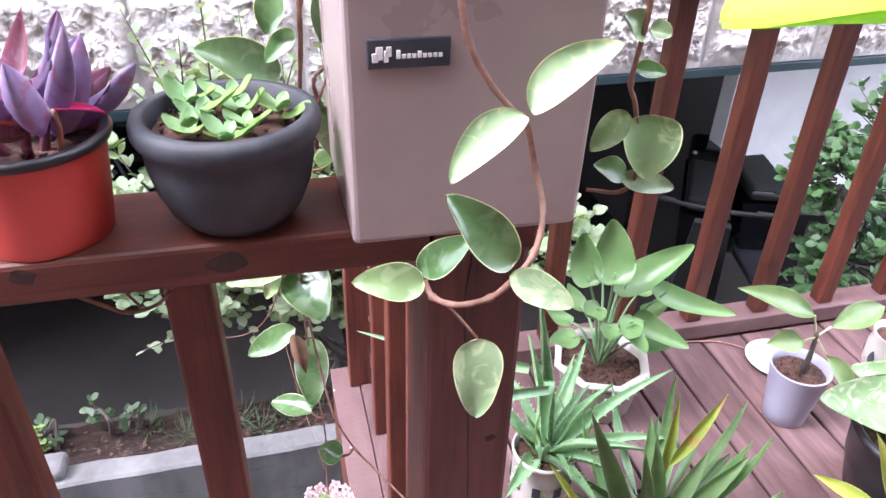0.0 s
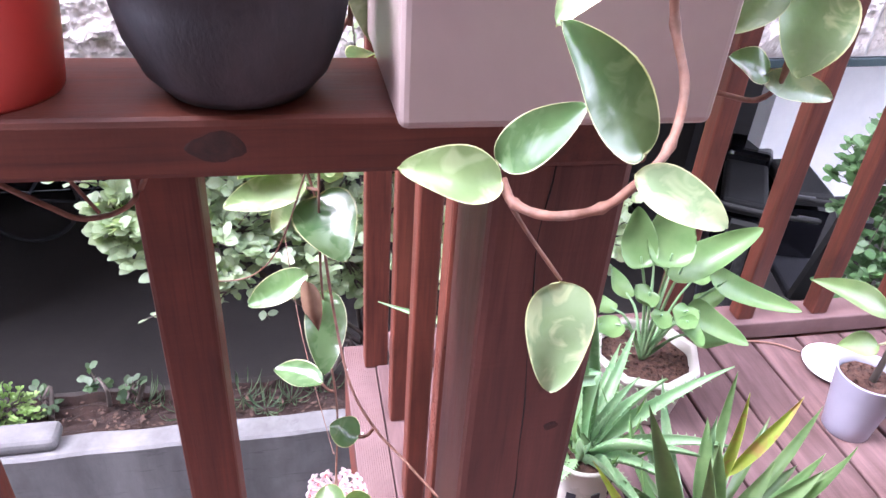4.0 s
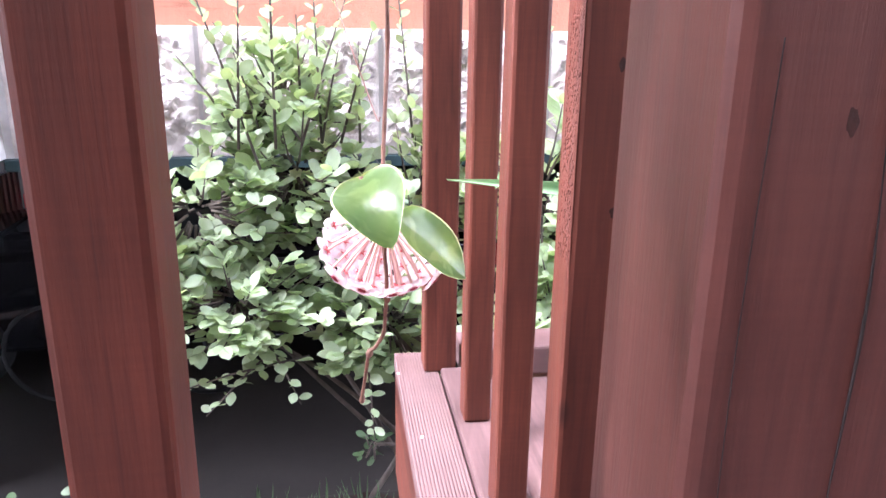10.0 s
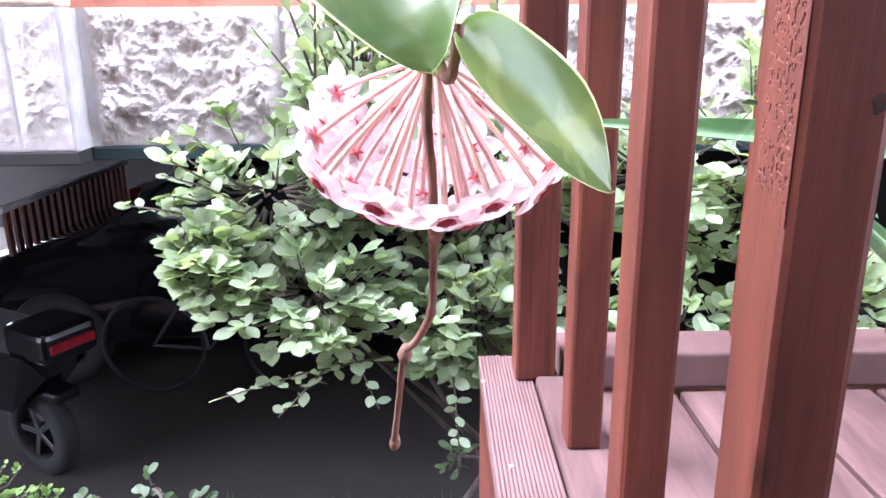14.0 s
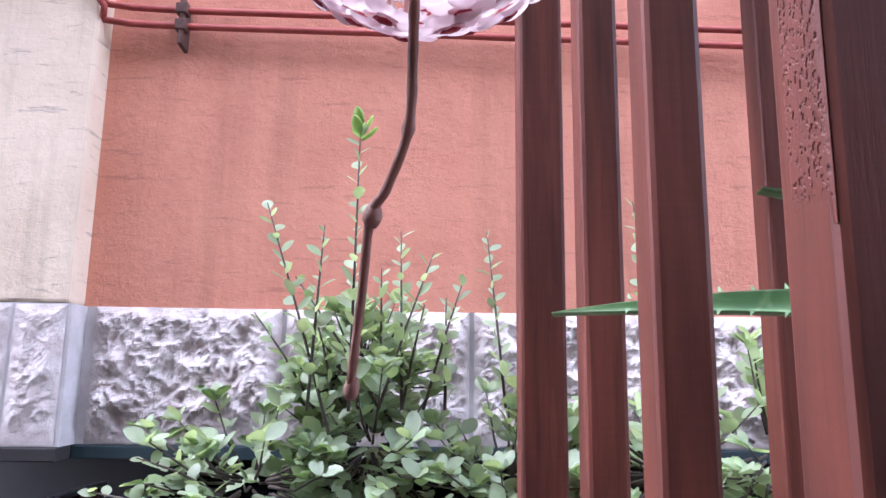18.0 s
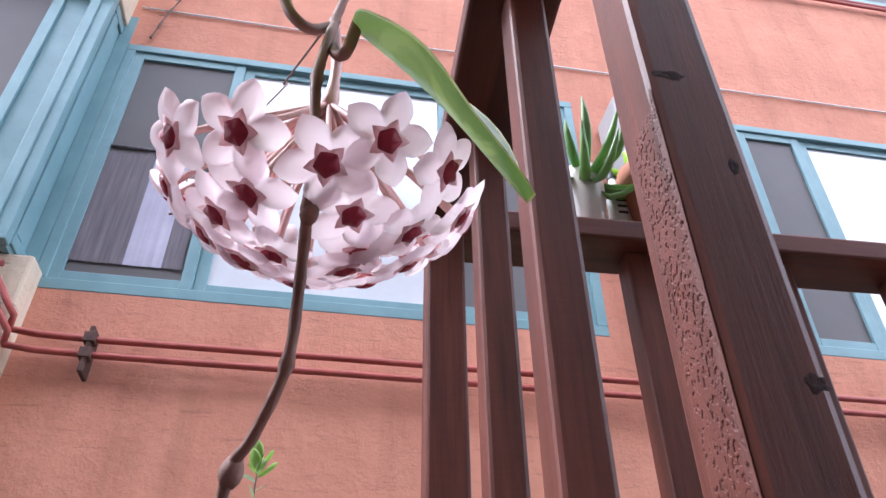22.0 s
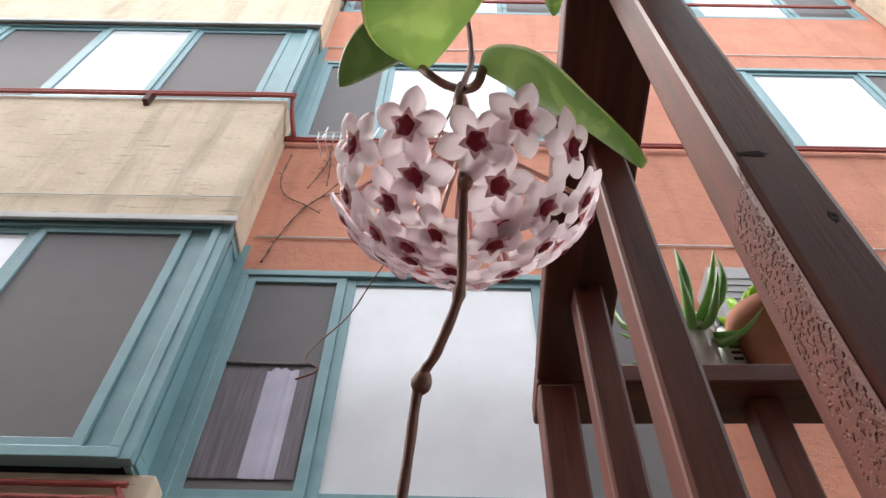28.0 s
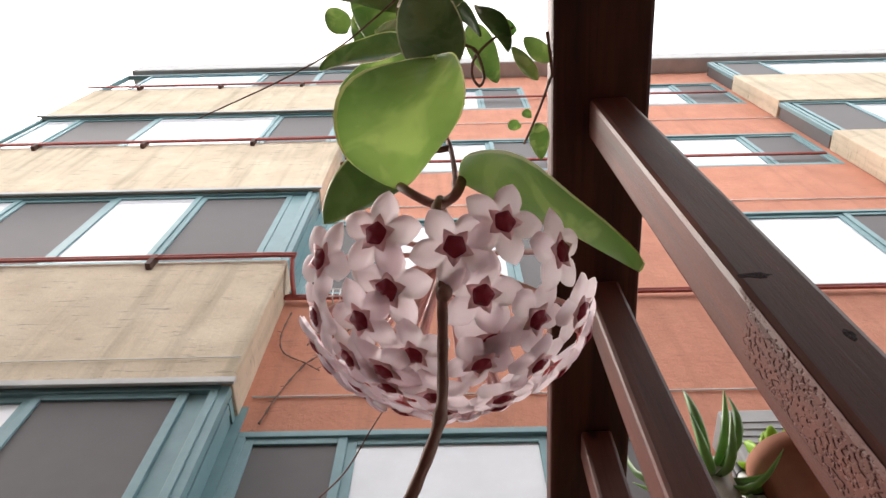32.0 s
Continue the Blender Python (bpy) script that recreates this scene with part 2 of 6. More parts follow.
def lathe(profile, sides=40, bm=None, centre=(0, 0), caps=True):
    """A turned body from (radius, height) points."""
    bm = bm or bmesh.new()
    rings = []
    for r, z in profile:
        rings.append([bm.verts.new((centre[0] + r * math.cos(2 * math.pi * k / sides), centre[1] + r * math.sin(2 * math.pi * k / sides), z)) for k in range(sides)])
    for a, b in zip(rings, rings[1:]):
        for k in range(sides):
            bm.faces.new((a[k], a[(k + 1) % sides], b[(k + 1) % sides], b[k]))
    if caps:
        bm.faces.new(rings[0][::-1])
        bm.faces.new(rings[-1])
    return bm


# ---- deck and railings ----
DECK = -0.028
deck = thing("deck", "reddish-brown composite deck of narrow boards", "deck", kind="structure")
part("joist_bed", box(0.2, 2.7, -1.34, 1.33, DECK - 0.12, DECK - 0.024), M["woodX"], deck)
part("joist_bed", box(-2.4, 0.19, -1.34, 0.57, DECK - 0.12, DECK - 0.024), M["woodX"], deck)
for x, y in ((-2.3, 0.48), (-0.9, 0.48), (0.25, 1.22), (1.45, 1.22), (2.6, 1.22), (2.6, -1.2), (-2.3, -1.2)):
    part("support_post", box(x - 0.045, x + 0.045, y - 0.045, y + 0.045, -1.8, DECK - 0.121, 0.004), M["woodZ"], deck)


def timber(name, x0, x1, y0, y1, z0, z1, axis, parent, bevel=0.004):
    """A squared timber whose faces are slightly uneven along its length."""
    bm = box(x0, x1, y0, y1, z0, z1, bevel, seg=2)
    return part(name, bm, M["wood" + axis], parent)


rail_near = thing("railing_near", "brown-stained wooden railing with square balusters", "railing", kind="structure")
timber("handrail", -2.4, 0.11, 0.464, 0.562, 0.858, 0.892, "X", rail_near)
timber("sole_plate", -2.4, 0.109, 0.515, 0.59, DECK + 0.001, 0.0, "X", rail_near)
for k in range(12):
    x = -0.105 - 0.187 * k
    timber("baluster", x, x + 0.04, 0.528, 0.566, 0.0, 0.858, "Z", rail_near, 0.004)
rail_side = thing("railing_side", "brown-stained wooden railing with square balusters", "railing", kind="structure")
timber("handrail", 0.112, 0.2, 0.464, 1.249, 0.858, 0.892, "Y", rail_side)
part("sole_plate", box(0.137, 0.194, 0.57, 1.249, DECK + 0.001, 0.0, 0.004), M["deckX"], rail_side)
for y in (0.714, 0.898, 1.084):
    timber("baluster", 0.145, 0.179, y, y + 0.036, 0.0, 0.858, "Z", rail_side, 0.004)
timber("baluster", 0.113, 0.161, 1.25, 1.292, -0.0084, 0.856, "Z", rail_side, 0.004)
post = thing("railing_post", "square brown-stained timber post with a long drying crack", "post", kind="structure")
timber("shaft", 0.111, 0.201, 0.479, 0.566, DECK - 0.1, 0.857, "post", post, 0.006)
crack_way = curve([(0.149, 0.4786, 0.857), (0.145, 0.4786, 0.79), (0.151, 0.4786, 0.70), (0.157, 0.4786, 0.60), (0.159, 0.4786, 0.53), (0.163, 0.4786, 0.46), (0.167, 0.4786, 0.36), (0.164, 0.4786, 0.2), (0.168, 0.4786, -0.02)], 8)
crack_way = [p + Vector((0.0006 * math.sin(7 * k), 0, 0)) for k, p in enumerate(crack_way)]
M["gap"] = surface("dark_gap", (0.008, 0.005, 0.005), (0.015, 0.01, 0.009), 30.0, rough=1.0)
part("drying_crack", tube(crack_way, [0.00045 + 0.0002 * math.sin(k * 0.7) for k in range(len(crack_way))], 5), M["gap"], post)
part("drying_crack", tube(curve([(0.1253, 0.4786, 0.47), (0.1235, 0.4786, 0.36), (0.127, 0.4786, 0.2)], 6), 0.00022, 5), M["gap"], post)
# torn, weathered face on one baluster
M["woodtorn"] = wood("torn_stained_timber", (0.07, 0.0185, 0.012), (0.168, 0.047, 0.029), "Z", rough=0.6, gloss=0.42)
bm = bmesh.new()
g, pits = [], {}
for j in range(361):
    z = 0.318 + 0.0005 * j
    fade = min(1.0, j / 60, (360 - j) / 60)
    row = []
    for i in range(49):
        u = i / 48
        p = Vector((0, u * 12.0, z * 230))
        pit = max(0.0, noise.noise(p * 1.25) + 0.6 * noise.noise(p * 2.7) + 0.35 * noise.noise(p * 0.2) - 0.12)
        edge = min(1, 2.0 * fade, u * 10, (1 - u) * 7)
        row.append(bm.verts.new((0.1455 - 0.0009 * edge + 0.0009 * edge * min(1, pit * 2.2), 0.715 + 0.028 * u, z)))
        pits[j, i] = pit * edge
    g.append(row)
for j in range(360):
    for i in range(48):
        f = bm.faces.new((g[j][i], g[j + 1][i], g[j + 1][i + 1], g[j][i + 1]))
        f.material_index = 1 if pits[j, i] > 0.24 else 0
torn = part("weathered_face", bm, M["woodtorn"], rail_side, "torn and weathered face of a baluster")
M["knot"] = surface("dark_knot_wood", (0.014, 0.006, 0.005), (0.055, 0.02, 0.015), 160.0, rough=0.95, relief=0.6, fine=200.0)
# Dark colour that paints the shade inside the torn face's hollows.
M["pit"] = surface("torn_pit_shade", (0.03, 0.01, 0.008), (0.085, 0.027, 0.019), 160.0, rough=1.0, relief=0.3)
M["pit"].node_tree.nodes["Principled BSDF"].inputs["Specular IOR Level"].default_value = 0.1
torn.data.materials.append(M["pit"])


def knot(parent, at, axis, rx, rz, seed):
    """A dark knot: an uneven oval boss just proud of the face."""
    rr, bm = random.Random(seed), bmesh.new()
    rings = []
    for s, h in ((1.0, 0.0), (0.8, 0.00012), (0.45, 0.00018), (0.3, 0.0001)):
        ring = []
        for q in range(18):
            a = 2 * math.pi * q / 18
            k = s * (1 + 0.5 * noise.noise((math.cos(a) * 1.3 + seed, math.sin(a) * 1.3, s)))
            u, w = rx * k * math.cos(a), rz * k * math.sin(a)
            ring.append(bm.verts.new((at[0] + u, at[1] - h, at[2] + w) if axis == "y" else (at[0] - h, at[1] + u, at[2] + w)))
        rings.append(ring)
    for a, b in zip(rings, rings[1:]):
        for q in range(18):
            bm.faces.new((a[q], a[(q + 1) % 18], b[(q + 1) % 18], b[q]))
    bm.faces.new(rings[-1])
    part("knot", bm, M["knot"], parent, smooth=True)


for p, rx, rz, s in (((-0.043, 0.464, 0.876), 0.015, 0.008, 1), ((-0.18, 0.464, 0.882), 0.009, 0.006, 2), ((-0.6, 0.464, 0.873), 0.012, 0.007, 8)):
    knot(rail_near, p, "y", rx, rz, s)
for p, rx, rz, s in (((0.179, 0.479, 0.626), 0.006, 0.004, 3), ((0.151, 0.479, 0.446), 0.002, 0.004, 4), ((0.172, 0.479, 0.29), 0.004, 0.0025, 9)):
    knot(post, p, "y", rx, rz, s)
for p, ax, rx, rz, s in (((0.1735, 0.714, 0.362), "y", 0.004, 0.0035, 5), ((0.1545, 0.714, 0.507), "y", 0.0075, 0.003, 6), ((0.171, 0.714, 0.455), "y", 0.002, 0.004, 7)):
    knot(rail_side, p, ax, rx, rz, s)
rail_far = thing("railing_far", "brown-stained wooden railing with square balusters", "railing", kind="structure")
timber("handrail", 0.112, 2.7, 1.251, 1.336, 0.858, 0.892, "X", rail_far)
part("sole_plate", box(0.172, 2.7, 1.262, 1.335, DECK + 0.001, 0.02, 0.004), M["rib"], rail_far)
for k in range(11):
    x = 0.392 + 0.2 * k
    timber("baluster", x, x + 0.042, 1.278, 1.318, 0.02, 0.858, "Z", rail_far, 0.004)
ledge = thing("ledge", "ribbed composite edge board outside the railing", "edge board", kind="structure")
part("base_board", box(0.074, 0.1355, 0.57, 1.325, -0.034, -0.0102, 0.001), M["rib"], ledge)
for k in range(15):
    part("rib", box(0.074 + 0.0041 * k, 0.0772 + 0.0041 * k, 0.57, 1.325, -0.0101, -0.0085, 0.0007, None, 1), M["rib"], ledge)
part("fascia", box(0.075, 0.098, 0.58, 1.32, -0.22, -0.036, 0.003), M["woodY"], ledge)
for y in (0.62, 0.86, 1.07, 1.25):
    part("screw", lathe([(0.0022, -0.0085), (0.002, -0.0068), (0.0008, -0.0064)], 10, centre=(0.094 + 0.02 * math.sin(9 * y), y)), M["white"], ledge)

# ---- building across the yard: its own axes, turned a little against the deck ----
PITS = -1.8
building = thing("apartment_building", "salmon and cream stuccoed apartment building with teal window frames", "building", kind="structure")
building.location, building.rotation_euler = (-1.0, 2.97, 0), (0, 0, radians(2.05))


def bbox(x0, x1, y0, y1, z0, z1, bevel=0.0, bm=None):
    return box(x0 + 1, x1 + 1, y0 - 2.97, y1 - 2.97, z0, z1, bevel, bm)


def local(*p):
    return [(x + 1, y - 2.97, z) for x, y, z in p]


WIN = [(1.80, 3.27), (4.75, 6.18), (7.45, 8.65), (10.15, 11.5)]
BAYWIN = [(1.87, 3.40), (4.90, 6.40), (7.93, 9.33), (10.92, 12.1)]
spans = [(-1.2, 1.1), (2.02, 4.1), (7.4, 9.4)]
edges = [0.5] + [z for w in WIN for z in w] + [12.29]
for k in range(0, 10, 2):
    part("wall", bbox(-1.26, 10.0, 2.972, 3.3, edges[k], edges[k + 1]), M["stucco"], building)
for z0, z1 in WIN:
    for x0, x1 in ((1.1, 2.02), (4.1, 7.4), (9.4, 10.0)):
        part("wall", bbox(x0, x1, 2.972, 3.3, z0, z1), M["stucco"], building)
panels = [(0.5, 1.87)] + [(BAYWIN[k][1], BAYWIN[k + 1][0]) for k in range(3)]
for k, (z0, z1) in enumerate(panels):
    part("bay_panel", bbox(-5.3, -1.17 if k == 0 else -1.24, 2.86 if k == 0 else 2.74, 3.29, z0, z1, 0.012), M["cream"], building)
    if k:
        part("bay_lip", bbox(-5.34, -1.22, 2.72, 2.739, z0 - 0.03, z0 + 0.02, 0.004), M["roofgrey"], building)
        part("bay_panel", bbox(4.15, 8.0, 2.74, 2.971, z0, z1, 0.012), M["cream"], building)
part("roof_slab", bbox(-5.3, 10.4, 2.72, 8.0, 12.3, 12.75, 0.02), M["roofgrey"], building)
part("core", bbox(-5.2, 9.9, 3.45, 7.9, 0.12, 12.28), M["shadedwall"], building)
for k in range(4):
    part("lintel_shadow_gap", bbox(-1.2, 1.1, 2.974, 3.0, WIN[k][1] - 0.001, WIN[k][1] + 0.05), M["roofgrey"], building)


def grey_glass(name, c, rough, spec=0.5, scale=3.0, relief=0.05):
    m = surface(name, tuple(v * 0.9 for v in c), tuple(min(1, v * 1.1) for v in c), scale, rough=rough, relief=relief, stain=0.1)
    m.node_tree.nodes["Principled BSDF"].inputs["Specular IOR Level"].default_value = spec
    return m


# Near-white base colour stands in for bright sky reflected in the glass.
M["pane"] = grey_glass("pane_painted_sky_white", (0.74, 0.76, 0.79), 0.1, 1.0, 1.6, 0.25)
M["screen"] = grey_glass("insect_screen", (0.13, 0.12, 0.12), 0.65)
# Dim grey lace; a paler lilac strip is set right of its middle.
M["curtain"] = surface("grey_lace_curtain", (0.13, 0.115, 0.13), (0.23, 0.205, 0.225), 6.0, (12, 1, 0.6), rough=0.9, stain=0.1)
M["lilaccloth"] = surface("pale_lilac_cloth", (0.42, 0.4, 0.5), (0.55, 0.53, 0.63), 6.0, rough=0.9, stain=0.1)
M["bluepane"] = grey_glass("blue_tinted_pane", (0.2, 0.4, 0.5), 0.1, 0.8)


def window(x0, x1, z0, z1, y, panes, side=False):
    """A sliding window: outer frame, then for each span of panes a sash with its pane."""
    w = part("window", bbox(x0, x1, y - 0.02, y + 0.05, z0, z0 + 0.05, 0.004), M["teal"], building)
    part("window_frame", bbox(x0, x1, y - 0.02, y + 0.05, z1 - 0.045, z1, 0.004), M["teal"], w)
    part("window_frame", bbox(x0, x0 + 0.045, y - 0.02, y + 0.05, z0 + 0.05, z1 - 0.045, 0.004), M["teal"], w)
    part("window_frame", bbox(x1 - 0.045, x1, y - 0.02, y + 0.05, z0 + 0.05, z1 - 0.045, 0.004), M["teal"], w)
    for k, (a, b, kind) in enumerate(panes):
        d = 0.012 * (k % 2)
        f = bbox(a, a + 0.05, y - 0.008 + d, y + 0.02 + d, z0 + 0.05, z1 - 0.045, 0.003)
        bbox(b - 0.05, b, y - 0.008 + d, y + 0.02 + d, z0 + 0.05, z1 - 0.045, 0.003, f)
        bbox(a + 0.05, b - 0.05, y - 0.008 + d, y + 0.02 + d, z0 + 0.05, z0 + 0.095, 0.003, f)
        bbox(a + 0.05, b - 0.05, y - 0.008 + d, y + 0.02 + d, z1 - 0.09, z1 - 0.045, 0.003, f)
        part("sash", f, M["teal"], w)
        part("pane", bbox(a + 0.05, b - 0.05, y + 0.006 + d, y + 0.012 + d, z0 + 0.095, z1 - 0.09), M[kind], w)
    return w


for k, (z0, z1) in enumerate(WIN):
    window(-1.2, 1.1, z0, z1, 2.99, [(-1.16, -0.62, "screen"), (-0.62, 0.42, "pane"), (0.42, 1.06, "screen")])
    window(2.02, 4.1, z0, z1, 2.99, [(2.06, 2.44, "screen"), (2.44, 3.4, "pane"), (3.4, 4.06, "screen")])
    window(7.4, 9.4, z0, z1, 2.99, [(7.44, 8.1, "screen"), (8.1, 9.36, "pane")])
for k, (z0, z1) in enumerate(BAYWIN):
    sp = [[(-5.2, -3.05, "pane"), (-3.05, -2.28, "pane"), (-2.28, -1.46, "screen")], [(-5.2, -3.95, "pane"), (-3.95, -3.08, "screen"), (-3.08, -2.3, "pane"), (-2.3, -1.48, "screen")],
          [(-5.2, -4.75, "pane"), (-4.75, -3.75, "screen"), (-3.75, -2.2, "pane"), (-2.2, -1.4, "screen")], [(-4.9, -3.0, "bluepane"), (-3.0, -2.1, "screen"), (-2.1, -1.4, "screen")]][k]
    window(-5.3, -1.3, z0, z1, 2.78, sp)
    part("jamb", bbox(-1.26, -1.2, 2.968, 3.05, z0 - 0.07, z1 + 0.08), M["teal"], building)
    part("corner_panel", bbox(sp[-1][1], -1.345, 2.79, 2.81, z0 + 0.05, z1 - 0.045, 0.004), M["teal"], building)
    side = part("bay_side_frame", bbox(-1.3, -1.25, 2.77, 2.82, z0, z1, 0.004), M["teal"], building)
    part("side_panel", bbox(-1.29, -1.262, 2.822, 2.99, z0, z1), M["teal"], side)
    part("side_rail", bbox(-1.262, -1.25, 2.83, 2.985, z0 + 0.02, z0 + 0.07, 0.003), M["teal"], side)
    part("side_rail", bbox(-1.262, -1.25, 2.83, 2.985, z1 - 0.07, z1 - 0.02, 0.003), M["teal"], side)
    part("side_bar", bbox(-1.262, -1.252, 2.84, 2.9, z0 + 0.075, z1 - 0.075, 0.003), M["teal"], side)
    if k:
        window(4.2, 8.0, z0, z1, 2.78, [(4.3, 5.0, "screen"), (5.0, 7.0, "pane"), (7.0, 7.9, "screen")])
        sd = part("bay_side_frame", bbox(4.16, 4.2, 2.77, 2.82, z0, z1, 0.004), M["teal"], building)
        part("side_pane", bbox(4.166, 4.172, 2.822, 2.97, z0 + 0.05, z1 - 0.05), M["screen"], sd)
bm = bmesh.new()
n = 80
rows_c = []
for zz in (1.95, 2.25, 2.55):
    rows_c.append([bm.verts.new((-0.12 + 0.44 * q / n, 0.019 + 0.004 * noise.noise((q * 0.21, zz * 0.6, 3)) + 0.0025 * noise.noise((q * 0.6, zz, 8)), zz + (0.035 * noise.noise((q * 0.16, 0, 1)) if zz > 2.5 else 0))) for q in range(n + 1)])
for r0, r1 in zip(rows_c, rows_c[1:]):
    for q in range(n):
        f = bm.faces.new((r0[q], r0[q + 1], r1[q + 1], r1[q]))
        f.material_index = 1 if 38 < q < 66 else 0
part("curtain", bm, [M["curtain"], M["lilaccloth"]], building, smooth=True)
part("curtain_rod", tube([(-0.12, 0.02, 2.585), (0.1, 0.02, 2.583), (0.3, 0.02, 2.585)], 0.008, 8), M["curtain"], building, smooth=True)

# rock-faced plinth, panel by panel
rng = random.Random(4)


def rock_panel(x0, x1, z0, z1, y, depth=0.085):
    pitch = 0.006 if -2.0 < x0 < 1.6 else 0.012
    nx, nz = max(10, int((x1 - x0) / pitch)), int((z1 - z0) / pitch)
    bm = bmesh.new()
    off = Vector((rng.uniform(0, 50), rng.uniform(0, 50), 0))
    g = []
    for j in range(nz + 1):
        row = []
        for i in range(nx + 1):
            u, v = i / nx, j / nz
            e = min(u, 1 - u) * (x1 - x0), min(v, 1 - v) * (z1 - z0)
            rim = min(1.0, e[0] / 0.045, (1 - v) * (z1 - z0) / 0.04, v * (z1 - z0) / 0.12)
            p = Vector((x0 + u * (x1 - x0), 0, z0 + v * (z1 - z0)))
            q = p * 5.5 + off
            h = 0.3 * noise.ridged_multi_fractal(q * 1.7, 0.8, 2.2, 4, 0.9, 2.2) + 0.45 * noise.noise(q * 0.6) + 0.3 * noise.noise(q * 3.0) + 0.22 * noise.ridged_multi_fractal(q * 4.6, 0.9, 2.1, 3, 0.9, 2.0) - 0.4
            row.append(bm.verts.new((p.x + 1, y - 2.97 - rim * depth * max(0.0, 0.4 + 0.85 * h), p.z)))
        g.append(row)
    for j in range(nz):
        for i in range(nx):
            bm.faces.new((g[j][i], g[j][i + 1], g[j + 1][i + 1], g[j + 1][i]))
    part("stone", bm, M["stone"], building)


part("plinth_backing", bbox(-1.16, 10.0, 2.975, 3.3, 0.045, 0.5), M["stonejoint"], building)
part("plinth_backing", bbox(-5.3, -1.16, 2.864, 3.3, 0.045, 0.499), M["stonejoint"], building)
x = -1.13
while x < 8.0:
    rock_panel(x, x + 0.63, 0.05, 0.5, 2.972)
    x += 0.645
for x in (-1.34, -1.88, -2.42, -2.96, -3.5):
    rock_panel(x, x + (0.165 if x > -1.4 else 0.53), 0.05, 0.495, 2.862, 0.03)
part("drip_strip", bbox(-1.16, 10.0, 2.955, 3.0, 0.0, 0.043, 0.004), M["driptrim"], building)
part("drip_strip", bbox(-5.3, -1.16, 2.85, 2.954, 0.0, 0.043, 0.004), M["shadedwall"], building)
part("soffit", bbox(-5.3, 10.0, 3.002, 9.6, 0.0, 0.044), M["shadedwall"], building)
# Back and side walls added to shut light out of the carport.
part("carport_wall", bbox(-5.3, 10.0, 9.4, 9.6, PITS, -0.002), M["shadedwall"], building)
part("carport_wall", bbox(2.75, 2.9, 4.4, 9.4, PITS, -0.002), M["shadedwall"], building)
part("carport_wall", bbox(-5.3, -5.1, 3.1, 6.4, PITS, -0.002), M["shadedwall"], building)


# gas pipes
def pipe(name, pts, r, parent, mat="redpipe"):
    return part(name, tube(curve(local(*pts), 3), r, 8), M[mat], parent, smooth=True)


for dz in (0.0, -0.062):
    pipe("gas_pipe", [(-2.6, 2.83, 1.8 + dz), (-1.36, 2.83, 1.8 + dz), (-1.28, 2.83, 1.78 + dz), (-1.15, 2.845, 1.6 + dz), (-1.08, 2.91, 1.57 + dz), (0, 2.91, 1.565 + dz), (3, 2.91, 1.56 + dz), (9, 2.91, 1.55 + dz)], 0.0125, building)
    for k in range(1, 4):
        z = panels[k][1] + 0.01 + dz * 0.5
        pipe("gas_pipe", [(-5.4, 2.7, z), (-2, 2.7, z), (-1.24, 2.7, z), (-1.2, 2.72, z - 0.02), (-1.19, 2.8, z - 0.12), (-1.17, 2.92, z - 0.2), (-1.1, 2.93, z - 0.22), (1, 2.93, z - 0.22), (4.0, 2.93, z - 0.22)], 0.013, building)
for xx in (-0.9, 0.9, 2.6):
    b = part("pipe_bracket", bbox(xx - 0.008, xx + 0.008, 2.89, 2.975, 1.43, 1.61, 0.003), M["rust"], building)
    part("clamp", bbox(xx - 0.02, xx + 0.02, 2.884, 2.93, 1.545, 1.585, 0.004), M["rust"], b)
    part("clamp", bbox(xx - 0.02, xx + 0.02, 2.884, 2.93, 1.483, 1.523, 0.004), M["rust"], b)
for k in range(1, 4):
    for xx in (-4.6, -3.4, -2.2):
        part("pipe_bracket", bbox(xx - 0.02, xx + 0.02, 2.69, 2.742, panels[k][1] - 0.13, panels[k][1] + 0.03, 0.003), M["rust"], building)
pipe("downpipe", [(1.26, 2.93, 3.0), (1.26, 2.93, 1.82)], 0.028, building, "white")
pipe("downpipe_foot", [(1.26, 2.93, 1.82), (1.26, 2.93, 1.62), (1.27, 2.92, 1.57)], 0.022, building)
pipe("cable", [(-1.2, 2.962, 3.56), (1, 2.962, 3.55), (9, 2.962, 3.56)], 0.006, building, "white")
pipe("cable", [(-5.2, 2.73, 3.62), (-3, 2.73, 3.61), (-1.25, 2.73, 3.62)], 0.004, building, "white")
for k in (1, 2):
    pipe("cable", [(-1.2, 2.962, 3.56 + 2.9 * k), (9, 2.962, 3.56 + 2.85 * k)], 0.006, building, "white")

# small wire rack hung on an upper window
rack = thing("wire_rack", "white wire drying rack hung below an upper window", "drying rack")
rack.location, rack.rotation_euler = building.location, building.rotation_euler
for k in range(8):
    x = -0.96 + 0.05 * k
    part("wire", tube(local((x, 2.97, 4.5), (x, 2.8, 4.44), (x, 2.79, 4.52)), 0.005, 5), M["white"], rack)
for a, b in (((-0.97, 2.8, 4.44), (-0.6, 2.8, 4.44)), ((-0.97, 2.79, 4.52), (-0.6, 2.79, 4.52)), ((-0.97, 2.95, 4.9), (-0.93, 2.8, 4.45)), ((-0.6, 2.95, 4.9), (-0.6, 2.8, 4.45))):
    part("rail", tube(local(a, b), 0.006, 5), M["white"], rack)

